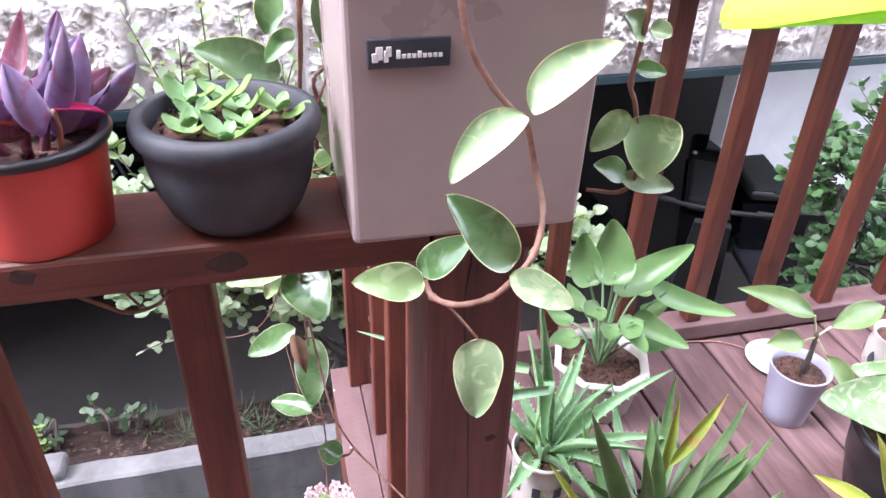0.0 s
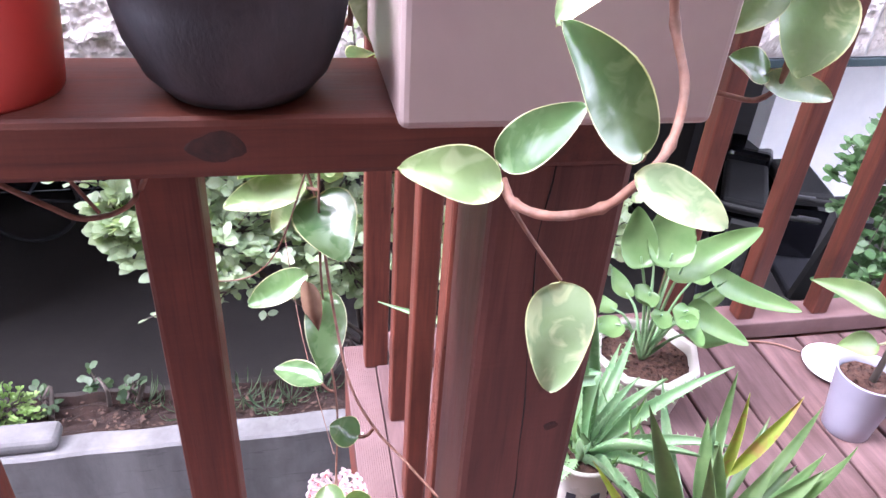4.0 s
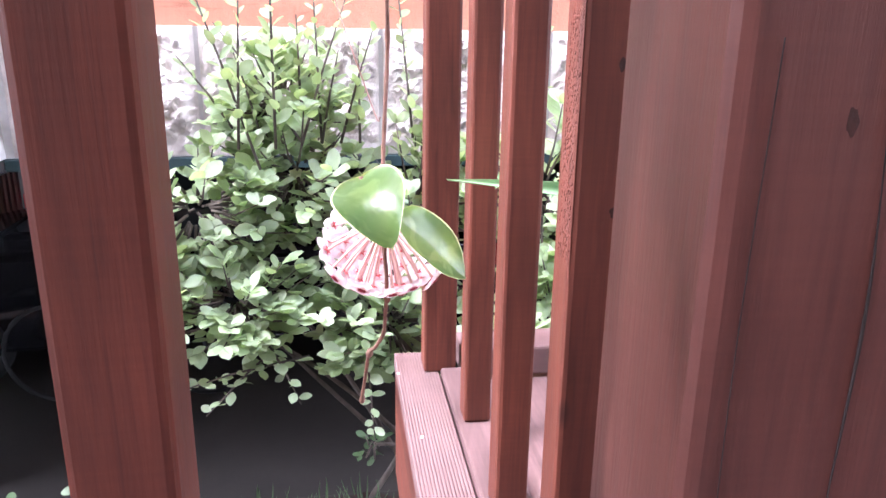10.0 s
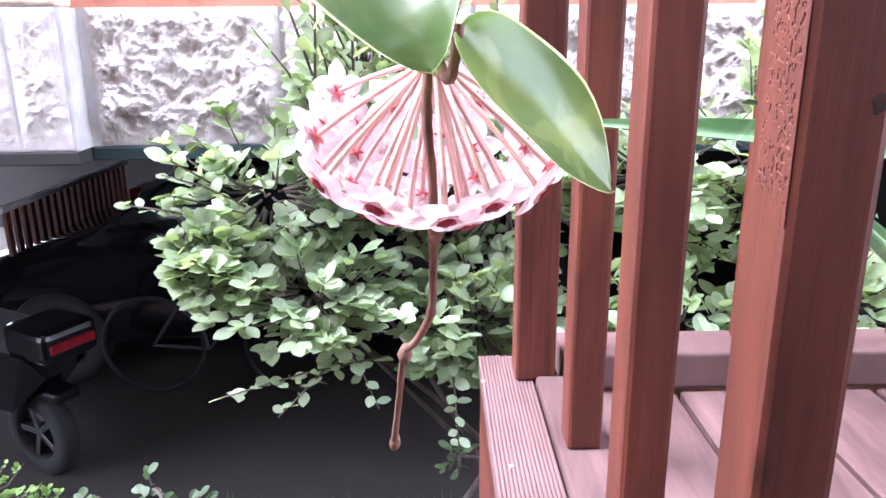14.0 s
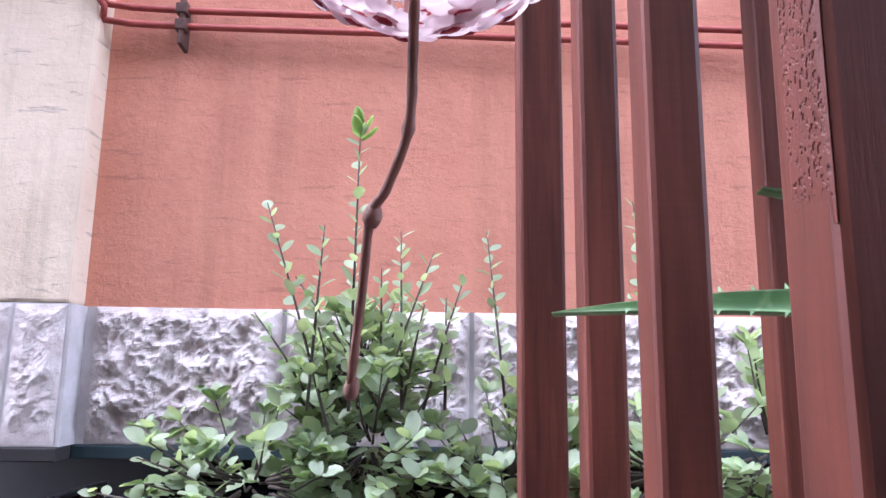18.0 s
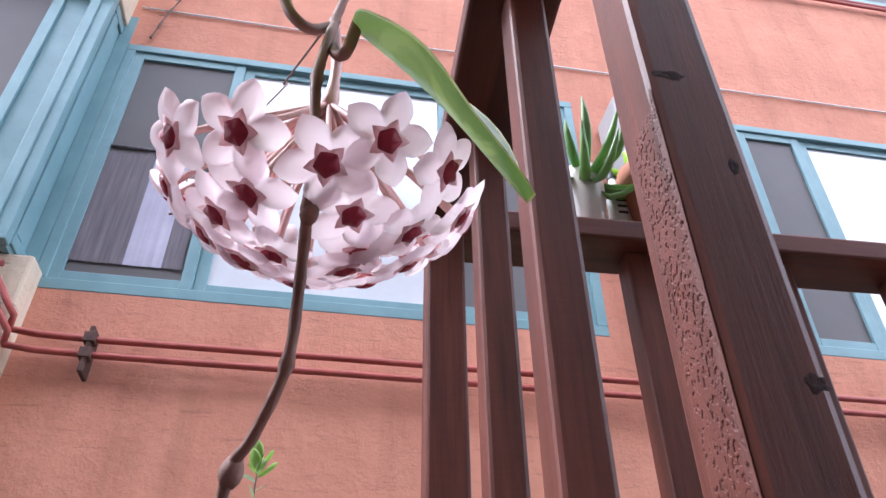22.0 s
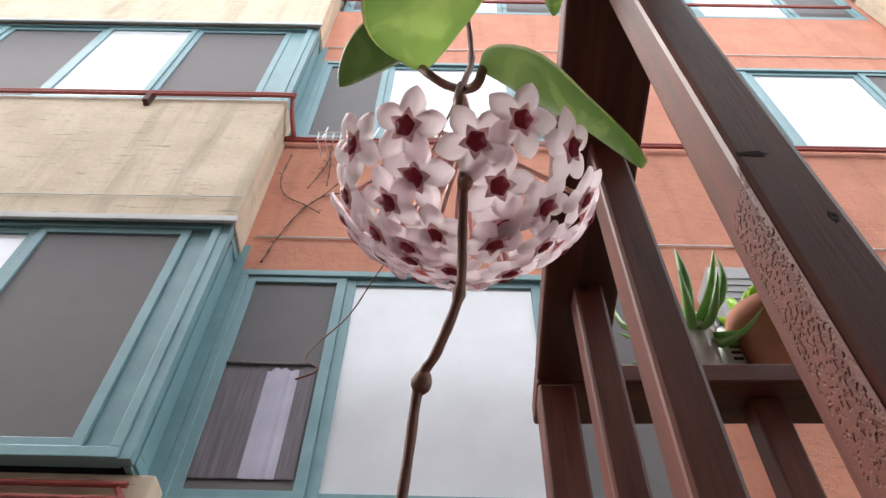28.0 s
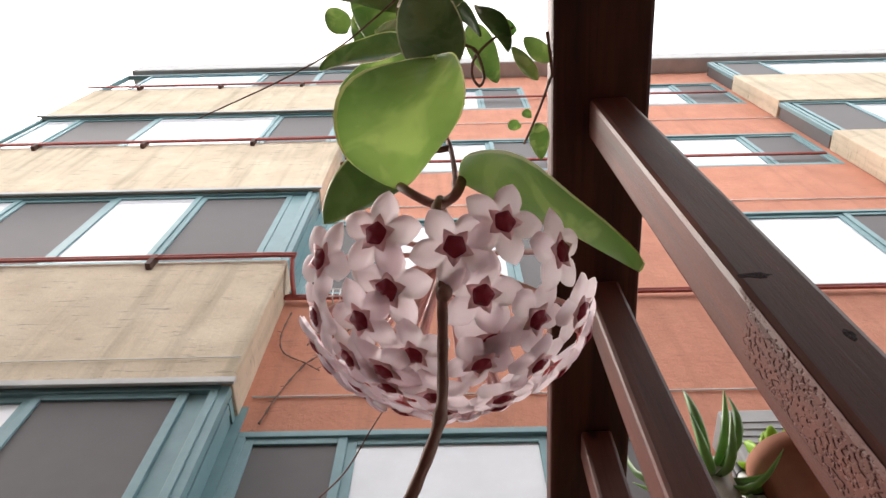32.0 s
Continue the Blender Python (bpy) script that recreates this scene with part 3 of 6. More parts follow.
# bare creeper stems on the stucco
creeper = thing("dry_creeper", "bare dry brown creeper stems clinging to stucco", "creeper", at=(-1.0, 2.97, 0))
creeper.rotation_euler = (0, 0, radians(2.05))
M["twig"] = surface("grey_brown_twig", (0.07, 0.045, 0.035), (0.24, 0.17, 0.14), 60.0, rough=0.9)
rng = random.Random(9)
RUNS = [[(-1.16, 4.5), (-1.17, 4.2), (-1.11, 4.0), (-0.97, 3.9), (-0.86, 3.8)], [(-1.107, 3.32), (-1.06, 3.55), (-0.97, 3.85), (-0.87, 3.99), (-0.74, 4.26), (-0.66, 4.47)], [(-0.896, 4.47), (-0.917, 4.31), (-0.978, 4.08)], [(-0.9, 4.55), (-0.875, 4.35), (-0.864, 4.12)], [(-0.576, 4.35), (-0.48, 4.42), (-0.36, 4.38)], [(-0.87, 3.99), (-0.72, 4.04), (-0.6, 4.0)]]
for run in RUNS:
    way = curve(local(*[(x, 2.957 + rng.uniform(-0.004, 0.004), z) for x, z in run]), 6)
    part("stem", tube(way, [0.004 * (1 - 0.35 * q / len(way)) * (1.9 if q % 3 == 0 else 1) for q in range(len(way))], 6), M["twig"], creeper)
    for q in range(2, len(way) - 1, 3):
        tip = way[q] + Vector((rng.uniform(-0.04, 0.04), -0.004, rng.uniform(-0.03, 0.05)))
        part("twiglet", tube([way[q], way[q].lerp(tip, 0.5) + Vector((0, -0.003, 0)), tip], [0.0026, 0.002, 0.001], 5), M["twig"], creeper)

# air conditioner on the wall
M["acgrey"] = surface("grey_painted_steel", (0.36, 0.36, 0.36), (0.45, 0.45, 0.44), 6.0, rough=0.5, relief=0.08, stain=0.15)
ac = thing("air_conditioner", "grey outdoor air conditioner unit fixed to the wall", "air conditioner")
ac.location, ac.rotation_euler = building.location, building.rotation_euler
part("casing", bbox(1.22, 1.52, 2.74, 2.96, 2.62, 3.08, 0.012), M["acgrey"], ac)
for k in range(7):
    part("grille_bar", bbox(1.25, 1.49, 2.734, 2.739, 2.68 + 0.05 * k, 2.688 + 0.05 * k), M["acgrey"], ac)
for xx in (1.25, 1.45):
    part("bracket", bbox(xx, xx + 0.03, 2.74, 2.97, 2.59, 2.619), M["rust"], ac)

# ---- raised bed below the deck ----
bed = thing("planter_wall", "stained grey concrete retaining wall of a flower bed", "retaining wall", kind="structure")
bm = bmesh.new()
nx = 160
rows_w = []
for y, z in ((1.812, -1.8), (1.81, -0.792), (1.82, -0.784), (1.895, -0.784), (1.905, -0.792), (1.905, -1.8)):
    rows_w.append([bm.verts.new((-4 + 8 * q / nx, y + 0.006 * noise.noise((q * 0.31, z, 1)), z + (0.008 * noise.noise((q * 0.23, y * 9, 5)) if z > -1 else 0))) for q in range(nx + 1)])
for a, b in zip(rows_w, rows_w[1:]):
    for q in range(nx):
        bm.faces.new((a[q], a[q + 1], b[q + 1], b[q]))
part("wall_body", bm, M["concrete"], bed)
part("concrete_lump", box(-0.98, -0.785, 1.83, 1.93, -0.79, -0.735, 0.022, seg=3), M["concrete"], bed)
bm = bmesh.new()
g = []
for j in range(13):
    g.append([bm.verts.new((-4 + 8 * i / 200, 1.907 + 0.0165 * j, -0.835 + 0.025 * noise.noise((i * 0.35, j * 0.6, 2)) + 0.012 * noise.noise((i * 1.1, j * 1.7, 7)) + (0.02 if j == 12 else 0))) for i in range(201)])
for j in range(12):
    for i in range(200):
        bm.faces.new((g[j][i], g[j][i + 1], g[j + 1][i + 1], g[j + 1][i]))
soil = part("soil", bm, M["soil"])
rng = random.Random(77)
M["litter"] = surface("dry_leaf_litter", (0.04, 0.021, 0.016), (0.15, 0.092, 0.066), 40.0, rough=0.95, vary=0.3)
lv, lf = [], []
for k in range(420):
    x, y = rng.uniform(-1.9, 0.25), rng.uniform(1.915, 2.09)
    m = pose(x, y, -0.822, rng.uniform(-35, 35), rng.uniform(-35, 35), rng.uniform(0, 360))
    a, s = len(lv), rng.uniform(0.004, 0.016)
    for p in ((-s, 0, 0), (0, -0.45 * s, 0.1 * s), (s, 0, 0.15 * s), (0, 0.45 * s, 0.1 * s)):
        lv.append(tuple(m @ Vector(p)))
    lf.append((a, a + 1, a + 2, a + 3))
me = bpy.data.meshes.new("leaf_litter")
me.from_pydata(lv, [], lf)
me.materials.append(M["litter"])
tagged(new("leaf_litter", me), "dry brown leaf litter scattered on soil", "leaf litter", kind="stuff")
tagged(soil, "red-brown garden soil with dry litter", "soil", kind="structure")
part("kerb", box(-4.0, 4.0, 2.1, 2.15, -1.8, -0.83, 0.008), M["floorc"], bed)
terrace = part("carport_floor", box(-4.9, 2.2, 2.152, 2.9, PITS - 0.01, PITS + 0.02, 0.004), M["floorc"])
tagged(terrace, "strip of the carport floor, dark with painted-in shade", "floor", kind="structure")
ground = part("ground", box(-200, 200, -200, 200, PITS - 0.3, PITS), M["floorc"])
tagged(ground, "grey concrete floor of the yard and carport, with shade painted into it", "ground", kind="structure")


# ---- plants ----
def leaf_material(name, dark, light, rough=0.35, through_light=0.25, scale=25.0, blotch=None, vary=0.2, tint=(1.25, 1.3, 0.7)):
    """Leaf: mottled green, slightly glossy, letting some light through."""
    m, n, l, b = material(name, rough)
    v = coords(n, l)
    r = ramp(n, [(0.32, dark), (0.68, light)])
    l.new(noise_tex(n, l, v, scale, 4.0, 0.6), r.inputs[0])
    col = r.outputs[0]
    if blotch:
        s = ramp(n, [(0.52, (0, 0, 0)), (0.62, (0.8, 0.8, 0.8))])
        l.new(noise_tex(n, l, v, scale * 2.2, 3.0, 0.5, 1.2), s.inputs[0])
        col = mix(n, l, s.outputs[0], col, blotch)
    for node, out in (("ShaderNodeObjectInfo", "Random"), ("ShaderNodeNewGeometry", "Random Per Island")):
        oi = n.new(node)
        k = n.new("ShaderNodeMapRange")
        k.inputs[3].default_value, k.inputs[4].default_value = 1 - vary, 1 + vary
        l.new(oi.outputs[out], k.inputs[0])
        col = mix(n, l, 1.0, col, k.outputs[0], "MULTIPLY")
    l.new(col, b.inputs["Base Color"])
    bump(n, l, b, noise_tex(n, l, v, scale * 6, 4.0), 0.12, 0.001)
    t = n.new("ShaderNodeBsdfTranslucent")
    l.new(mix(n, l, 1.0, col, tint, "MULTIPLY"), t.inputs[0])
    ms = n.new("ShaderNodeMixShader")
    ms.inputs[0].default_value = through_light
    l.new(b.outputs[0], ms.inputs[1])
    l.new(t.outputs[0], ms.inputs[2])
    l.new(ms.outputs[0], n["Material Output"].inputs[0])
    return m


M["hoya"] = leaf_material("hoya_leaf", (0.07, 0.16, 0.055), (0.15, 0.27, 0.105), 0.22, 0.25, 22.0, (0.17, 0.29, 0.13), tint=(4.0, 3.0, 3.2))
# Copy of hoya for leaves against the sky; backlight glow put in its tint.
M["hoyabacklit"] = leaf_material("hoya_leaf_backlit", (0.05, 0.12, 0.04), (0.105, 0.2, 0.072), 0.16, 0.58, 22.0, (0.128, 0.23, 0.09), tint=(6.2, 4.0, 5.2))
M["hoyalime"] = leaf_material("hoya_leaf_lime", (0.2, 0.32, 0.12), (0.33, 0.45, 0.2), 0.36, 0.22, 22.0, (0.42, 0.53, 0.28), tint=(2.2, 1.8, 1.9))
M["hoyapale"] = leaf_material("hoya_leaf_pale", (0.25, 0.38, 0.18), (0.38, 0.51, 0.3), 0.36, 0.25, 22.0, (0.55, 0.64, 0.38), tint=(1.5, 1.4, 1.3))
for key in ("hoya", "hoyabacklit", "hoyalime", "hoyapale"):
    cuticle = M[key].node_tree.nodes["Principled BSDF"]
    cuticle.inputs["Coat Weight"].default_value, cuticle.inputs["Coat Roughness"].default_value = 0.7, 0.22
    n, l = M[key].node_tree.nodes, M[key].node_tree.links
    swell = n.new("ShaderNodeBump")
    swell.inputs["Strength"].default_value, swell.inputs["Distance"].default_value = 0.35, 0.003
    l.new(noise_tex(n, l, coords(n, l), 75.0, 2.0, 0.4), swell.inputs["Height"])
    l.new(swell.outputs[0], cuticle.inputs["Coat Normal"])
    l.new(swell.outputs[0], cuticle.inputs["Normal"])
M["hoyabacklit"].node_tree.nodes["Principled BSDF"].inputs["Coat Roughness"].default_value = 0.36
M["hoyaedge"] = leaf_material("hoya_leaf_margin", (0.55, 0.6, 0.32), (0.72, 0.74, 0.48), 0.4, 0.3)
M["deadleaf"] = leaf_material("dried_leaf", (0.12, 0.055, 0.03), (0.3, 0.17, 0.1), 0.8, 0.1)
M["stem"] = surface("hoya_stem", (0.12, 0.05, 0.032), (0.27, 0.13, 0.09), 90.0, rough=0.65, relief=0.5, stain=0.25, stain_scale=60.0, stain_col=(0.34, 0.27, 0.23))
M["stemred"] = surface("young_stem", (0.28, 0.14, 0.1), (0.42, 0.24, 0.18), 60.0, rough=0.5)
M["bush"] = leaf_material("shrub_leaf", (0.3, 0.4, 0.24), (0.52, 0.62, 0.45), 0.4, 0.42, 9.0)
M["bushyoung"] = leaf_material("shrub_leaf_young", (0.3, 0.48, 0.1), (0.42, 0.6, 0.18), 0.45, 0.35, 9.0)
M["boxleaf"] = leaf_material("small_hedge_leaf", (0.16, 0.3, 0.07), (0.3, 0.45, 0.14), 0.5, 0.3, 9.0)
M["darkleaf"] = leaf_material("dark_strap_leaf", (0.09, 0.17, 0.06), (0.2, 0.31, 0.13), 0.3, 0.25, 12.0)
M["aloe"] = leaf_material("aloe_leaf", (0.16, 0.32, 0.15), (0.28, 0.44, 0.23), 0.4, 0.15, 14.0, (0.3, 0.45, 0.25))
M["greenleaf"] = leaf_material("bright_arrow_leaf", (0.15, 0.3, 0.1), (0.26, 0.42, 0.17), 0.35, 0.3, 10.0)
M["yellowleaf"] = leaf_material("yellow_green_leaf", (0.3, 0.42, 0.06), (0.46, 0.5, 0.12), 0.35, 0.35, 12.0, (0.45, 0.3, 0.12))
M["limebig"] = leaf_material("lime_leaf", (0.3, 0.5, 0.03), (0.42, 0.62, 0.06), 0.35, 0.4, 8.0)
M["purple"] = leaf_material("purple_leaf", (0.19, 0.13, 0.26), (0.35, 0.29, 0.45), 0.45, 0.25, 22.0, (0.27, 0.12, 0.2), tint=(1.1, 0.7, 1))
M["maroon"] = leaf_material("maroon_leaf", (0.15, 0.045, 0.07), (0.27, 0.1, 0.13), 0.45, 0.2, 22.0, (0.3, 0.14, 0.24), tint=(1.1, 0.7, 1))
M["variegated"] = leaf_material("variegated_leaf", (0.2, 0.36, 0.14), (0.36, 0.5, 0.28), 0.4, 0.3, 14.0, (0.65, 0.7, 0.55))
M["petal"] = leaf_material("pink_white_petal", (0.93, 0.85, 0.88), (0.955, 0.9, 0.925), 0.45, 0.6, 60.0, vary=0.05, tint=(1, 0.96, 0.98))
M["corona"] = leaf_material("dark_pink_corona", (0.27, 0.01, 0.03), (0.4, 0.025, 0.06), 0.5, 0.0, 200.0, vary=0.1, tint=(1, 0.8, 0.8))
M["star"] = leaf_material("rose_star", (0.96, 0.72, 0.74), (0.975, 0.78, 0.8), 0.35, 0.5, 200.0, vary=0.1, tint=(1, 0.92, 0.92))
M["pedicel"] = surface("pink_pedicel", (0.74, 0.42, 0.39), (0.85, 0.55, 0.51), 60.0, rough=0.5)
M["bark"] = surface("grey_bark", (0.06, 0.048, 0.04), (0.13, 0.105, 0.09), 40.0, (1, 1, 0.3), rough=0.9, relief=0.8)


def leaf_shape(kind):
    """Half-width along the leaf, 0 at the base to 1 at the tip."""
    return {
        "hoya": lambda s: (math.sin(math.pi * min(1, s ** 0.78)) ** 0.62) * (1 - 0.12 * s) if s < 0.985 else 0.0,
        "heart": lambda s: (math.sin(math.pi * s ** 0.58) ** 0.6),
        "lance": lambda s: math.sin(math.pi * s ** 0.85) ** 0.9,
        "strap": lambda s: (min(1, 0.55 + s * 1.4) * (1 - s ** 3.2)) ** 0.8,
        "oval": lambda s: math.sin(math.pi * s ** 1.15) ** 0.65,
        "aloe": lambda s: (1 - s ** 1.5) ** 0.9 * min(1, 0.7 + s),
        "arrow": lambda s: (1 - s) ** 0.7 * min(1, 0.2 + s * 6),
    }[kind]


def leaf_mesh(base, tip, width, normal, kind="hoya", arch=0.1, cup=0.12, thick=0.0009, ns=14, nw=4, wave=0.0, seed=0, margin=True, skew=0.0):
    """A leaf with thickness from base to tip; arch bends it along its length, cup across."""
    base, tip, normal = Vector(base), Vector(tip), Vector(normal).normalized()
    d = tip - base
    ln = d.length
    d = d.normalized()
    side = d.cross(normal).normalized()
    up = side.cross(d).normalized()
    prof = leaf_shape(kind)
    bm = bmesh.new()
    faces = {}
    grid = {}
    cols = list(range(-nw, nw + 1))
    for layer in (0, 1):
        for i in range(ns + 1):
            s = 0.5 - 0.5 * math.cos(math.pi * i / ns)
            w = max(prof(max(1e-4, min(0.9999, s))), 0.0) * width / 2
            w = max(w, width * 0.012)
            for j in cols:
                # denser columns near the rim, for the pale margin
                v = math.sin(abs(j) / nw * math.pi / 2) * (1 if j >= 0 else -1)
                h = arch * ln * (4 * s * (1 - s)) + cup * width * (v * v - 0.3) * min(1, w / (width * 0.3))
                h += wave * width * math.sin(9 * s + seed + (2 if j > 0 else 0)) * v * v
                h -= 0.014 * width * max(0, 1 - abs(v) * 6)
                p = base + d * (s * ln) + side * ((v + skew * (1 - v * v * 0.3)) * w) + up * (h - (thick if layer else 0) * (1 - abs(v) ** 4))
                grid[layer, i, j] = bm.verts.new(p)
    for layer in (0, 1):
        for i in range(ns):
            for j in cols[:-1]:
                q = [grid[layer, i, j], grid[layer, i + 1, j], grid[layer, i + 1, j + 1], grid[layer, i, j + 1]]
                f = bm.faces.new(q if layer else q[::-1])
                if margin and (j in (cols[0], cols[-2]) or i >= ns - 1 or i == 0):
                    f.material_index = 1
                f.smooth = True
    for i in range(ns):
        for j in (cols[0], cols[-1]):
            q = [grid[0, i, j], grid[0, i + 1, j], grid[1, i + 1, j], grid[1, i, j]]
            f = bm.faces.new(q if j < 0 else q[::-1])
            f.material_index = 1 if margin else 0
            f.smooth = True
    return bm


# -- hoya in the ceramic planter --
hoya = thing("hoya_plant", "trailing hoya with cream-edged waxy leaves and one pink umbel", "plant", at=(0.13, 0.52, 0.892))


def hpart(name, bm, mat, label=""):
    bmesh.ops.translate(bm, verts=bm.verts, vec=-Vector(hoya.location))
    return part(name, bm, mat, hoya, label, smooth=True)


def hstem(pts, r0, r1=None, mat="stem", steps=6, nodes=True):
    c = curve(pts, steps)
    n = len(c)
    r1 = r0 if r1 is None else r1
    rr = [r0 + (r1 - r0) * k / (n - 1) for k in range(n)]
    if nodes:
        rr = [r * (1.0 + (0.35 if k % (steps * 2) == 0 and 0 < k < n - 1 else 0.0) + 0.06 * math.sin(k * 1.7)) for k, r in enumerate(rr)]
    return hpart("stem", tube(c, rr, 8), M[mat])


def hleaf(base, tip, width, n=(-0.15, -0.75, 0.65), mat="hoya", arch=0.06, cup=0.1, kind="hoya", stalk=None, wave=0.03, label="", skew=0.0):
    bm = leaf_mesh(base, tip, width, n, kind, arch, cup, 0.0011, 18, 5, wave, base[0] * 90, skew=skew)
    o = hpart("leaf", bm, [M[mat], M["hoyaedge"]], label)
    if stalk:
        c = curve([stalk, tuple((Vector(stalk) + Vector(base)) / 2 + Vector((0, 0, -0.004))), base], 4)
        hpart("petiole", tube(c, 0.0014, 6), M["stem"])
    return o


# over the front of the planter
hstem([(0.12, 0.5, 1.12), (0.116, 0.44, 1.085), (0.124, 0.432, 1.042), (0.139, 0.43, 1.015), (0.155, 0.428, 0.996), (0.166, 0.427, 0.985), (0.175, 0.426, 0.952), (0.1756, 0.405, 0.9287), (0.1653, 0.388, 0.9074), (0.1475, 0.376, 0.8959), (0.1305, 0.374, 0.8837), (0.1081, 0.377, 0.879), (0.0939, 0.388, 0.8801), (0.0901, 0.398, 0.8873)], 0.0022, 0.0024)
hstem([(0.094, 0.4, 0.876), (0.118, 0.424, 0.838), (0.1385, 0.42, 0.8105)], 0.0013, 0.0011, nodes=False)
hleaf((0.1636, 0.412, 0.9988), (0.2171, 0.405, 1.0443), 0.03, mat="hoyapale", arch=0.03, cup=0.12, skew=-0.85)
hleaf((0.1608, 0.412, 0.9963), (0.1082, 0.405, 0.9565), 0.028, mat="hoyapale", arch=0.03, cup=0.12, skew=0.85)
hleaf((0.1449, 0.372, 0.911), (0.0962, 0.368, 0.9696), 0.034)
hleaf((0.0865, 0.395, 0.897), (0.1169, 0.378, 0.9319), 0.025)
hleaf((0.0892, 0.395, 0.8877), (0.0391, 0.386, 0.9013), 0.028, mat="hoyalime")
hleaf((0.1436, 0.374, 0.9005), (0.1847, 0.356, 0.8812), 0.025, mat="hoyapale")
hleaf((0.1385, 0.418, 0.8105), (0.1345, 0.398, 0.7455), 0.04, kind="heart", n=(-0.1, -0.85, 0.5), mat="hoyapale")
# beside the planter
hstem([(0.2, 0.52, 1.1), (0.27, 0.505, 1.09), (0.283, 0.5, 1.046), (0.282, 0.5, 1.016), (0.279, 0.5, 0.981), (0.287, 0.5, 0.961), (0.298, 0.498, 0.905), (0.287, 0.5, 0.884), (0.255, 0.5, 0.889)], 0.0024, 0.0018)
hleaf((0.283, 0.5, 1.0206), (0.2612, 0.495, 1.0375), 0.026, mat="hoyapale", cup=0.2)
hleaf((0.287, 0.5, 1.0247), (0.3043, 0.495, 1.0202), 0.018, mat="hoyapale", cup=0.2)
hleaf((0.2809, 0.5, 0.9942), (0.306, 0.495, 0.9899), 0.016)
hleaf((0.2813, 0.5, 0.9566), (0.2503, 0.495, 0.9274), 0.026, mat="hoyalime")
hleaf((0.303, 0.498, 0.954), (0.298, 0.485, 0.9032), 0.05, mat="hoyapale", kind="heart", cup=0.16)
hleaf((0.285, 0.5, 0.897), (0.3323, 0.49, 0.8877), 0.022, mat="hoyapale")
hleaf((0.29, 0.502, 0.9), (0.258, 0.5, 0.912), 0.024)
# behind the bowl
hstem([(0.075, 0.57, 1.1), (0.04, 0.6, 1.09), (0.031, 0.6, 1.03), (0.029, 0.6, 0.994), (0.024, 0.6, 0.945)], 0.0028, 0.002)
hstem([(0.075, 0.57, 1.05), (0.055, 0.6, 0.985), (0.038, 0.6, 0.964), (0.039, 0.6, 0.944), (0.036, 0.6, 0.9)], 0.0018)
hleaf((0.0108, 0.6, 0.9697), (-0.0544, 0.59, 0.9981), 0.04)
hleaf((0.012, 0.6, 1.04), (0.002, 0.6, 1.003), 0.026)
hleaf((0.024, 0.6, 1.006), (-0.001, 0.595, 0.982), 0.02)
hleaf((0.043, 0.6, 1.03), (0.053, 0.6, 0.985), 0.016)
hleaf((0.037, 0.6, 0.944), (0.055, 0.6, 0.885), 0.022, mat="hoyalime")
hleaf((0.03, 0.6, 0.93), (0.012, 0.62, 0.885), 0.026)
# hanging outside the railing
hstem([(0.065, 0.57, 1.02), (0.035, 0.6, 0.93), (0.014, 0.602, 0.86), (0.012, 0.605, 0.79), (0.011, 0.618, 0.72), (0.012, 0.638, 0.66), (0.016, 0.652, 0.58), (0.022, 0.65, 0.517), (0.0235, 0.65, 0.47), (0.0212, 0.641, 0.431), (0.0197, 0.6336, 0.4069), (0.0199, 0.6241, 0.3875), (0.0191, 0.6201, 0.3695), (0.0201, 0.6211, 0.3555), (0.0203, 0.6256, 0.3415), (0.02, 0.6326, 0.3305), (0.0193, 0.6371, 0.3175), (0.015, 0.6426, 0.3070), (0.0117, 0.6460, 0.3020), (0.0098, 0.6516, 0.2865), (0.0074, 0.6576, 0.2678)], 0.0012, 0.001, steps=7)
for at, r in (((0.0117, 0.6460, 0.3023), 0.0021), ((0.0074, 0.6576, 0.2681), 0.0017), ((0.0203, 0.6258, 0.3410), 0.0017)):
    knob = tube([Vector(at) + Vector((0.0002 * k, 0, 0.0012 * (k - 2))) for k in range(5)], [r * q for q in (0.55, 0.9, 1.0, 0.85, 0.6)], 9)
    hpart("stem_node", knob, M["stem"])
hstem([(0.012, 0.612, 0.74), (0.02, 0.6, 0.66), (0.03, 0.56, 0.612), (0.046, 0.516, 0.603), (0.064, 0.472, 0.612), (0.085, 0.443, 0.602)], 0.0013, 0.001, nodes=False)
hleaf((0.002, 0.62, 0.772), (-0.061, 0.606, 0.76), 0.031, mat="hoyalime", n=(0, -0.7, 0.7))
hleaf((0.010, 0.625, 0.757), (0.029, 0.572, 0.728), 0.052, kind="heart", n=(-0.1, -0.75, 0.65))
hleaf((-0.004, 0.63, 0.762), (-0.026, 0.628, 0.722), 0.02, mat="hoyalime")
hleaf((0.0, 0.632, 0.676), (-0.053, 0.636, 0.643), 0.029, n=(0, -0.65, 0.75))
hleaf((0.016, 0.648, 0.645), (0.0105, 0.588, 0.598), 0.04, n=(0, -0.6, 0.6))
hleaf((0.009, 0.652, 0.527), (-0.038, 0.684, 0.523), 0.032, mat="hoya", n=(0, -0.3, 1), stalk=(0.022, 0.65, 0.517), cup=0.2)
hleaf((0.033, 0.51, 0.601), (0.011, 0.522, 0.604), 0.027, n=(0.1, -0.6, 0.8), stalk=(0.046, 0.516, 0.603))
hleaf((0.015, 0.602, 0.79), (0.03, 0.59, 0.815), 0.02, mat="hoyalime")
hleaf((0.012, 0.61, 0.8), (-0.01, 0.63, 0.83), 0.024)
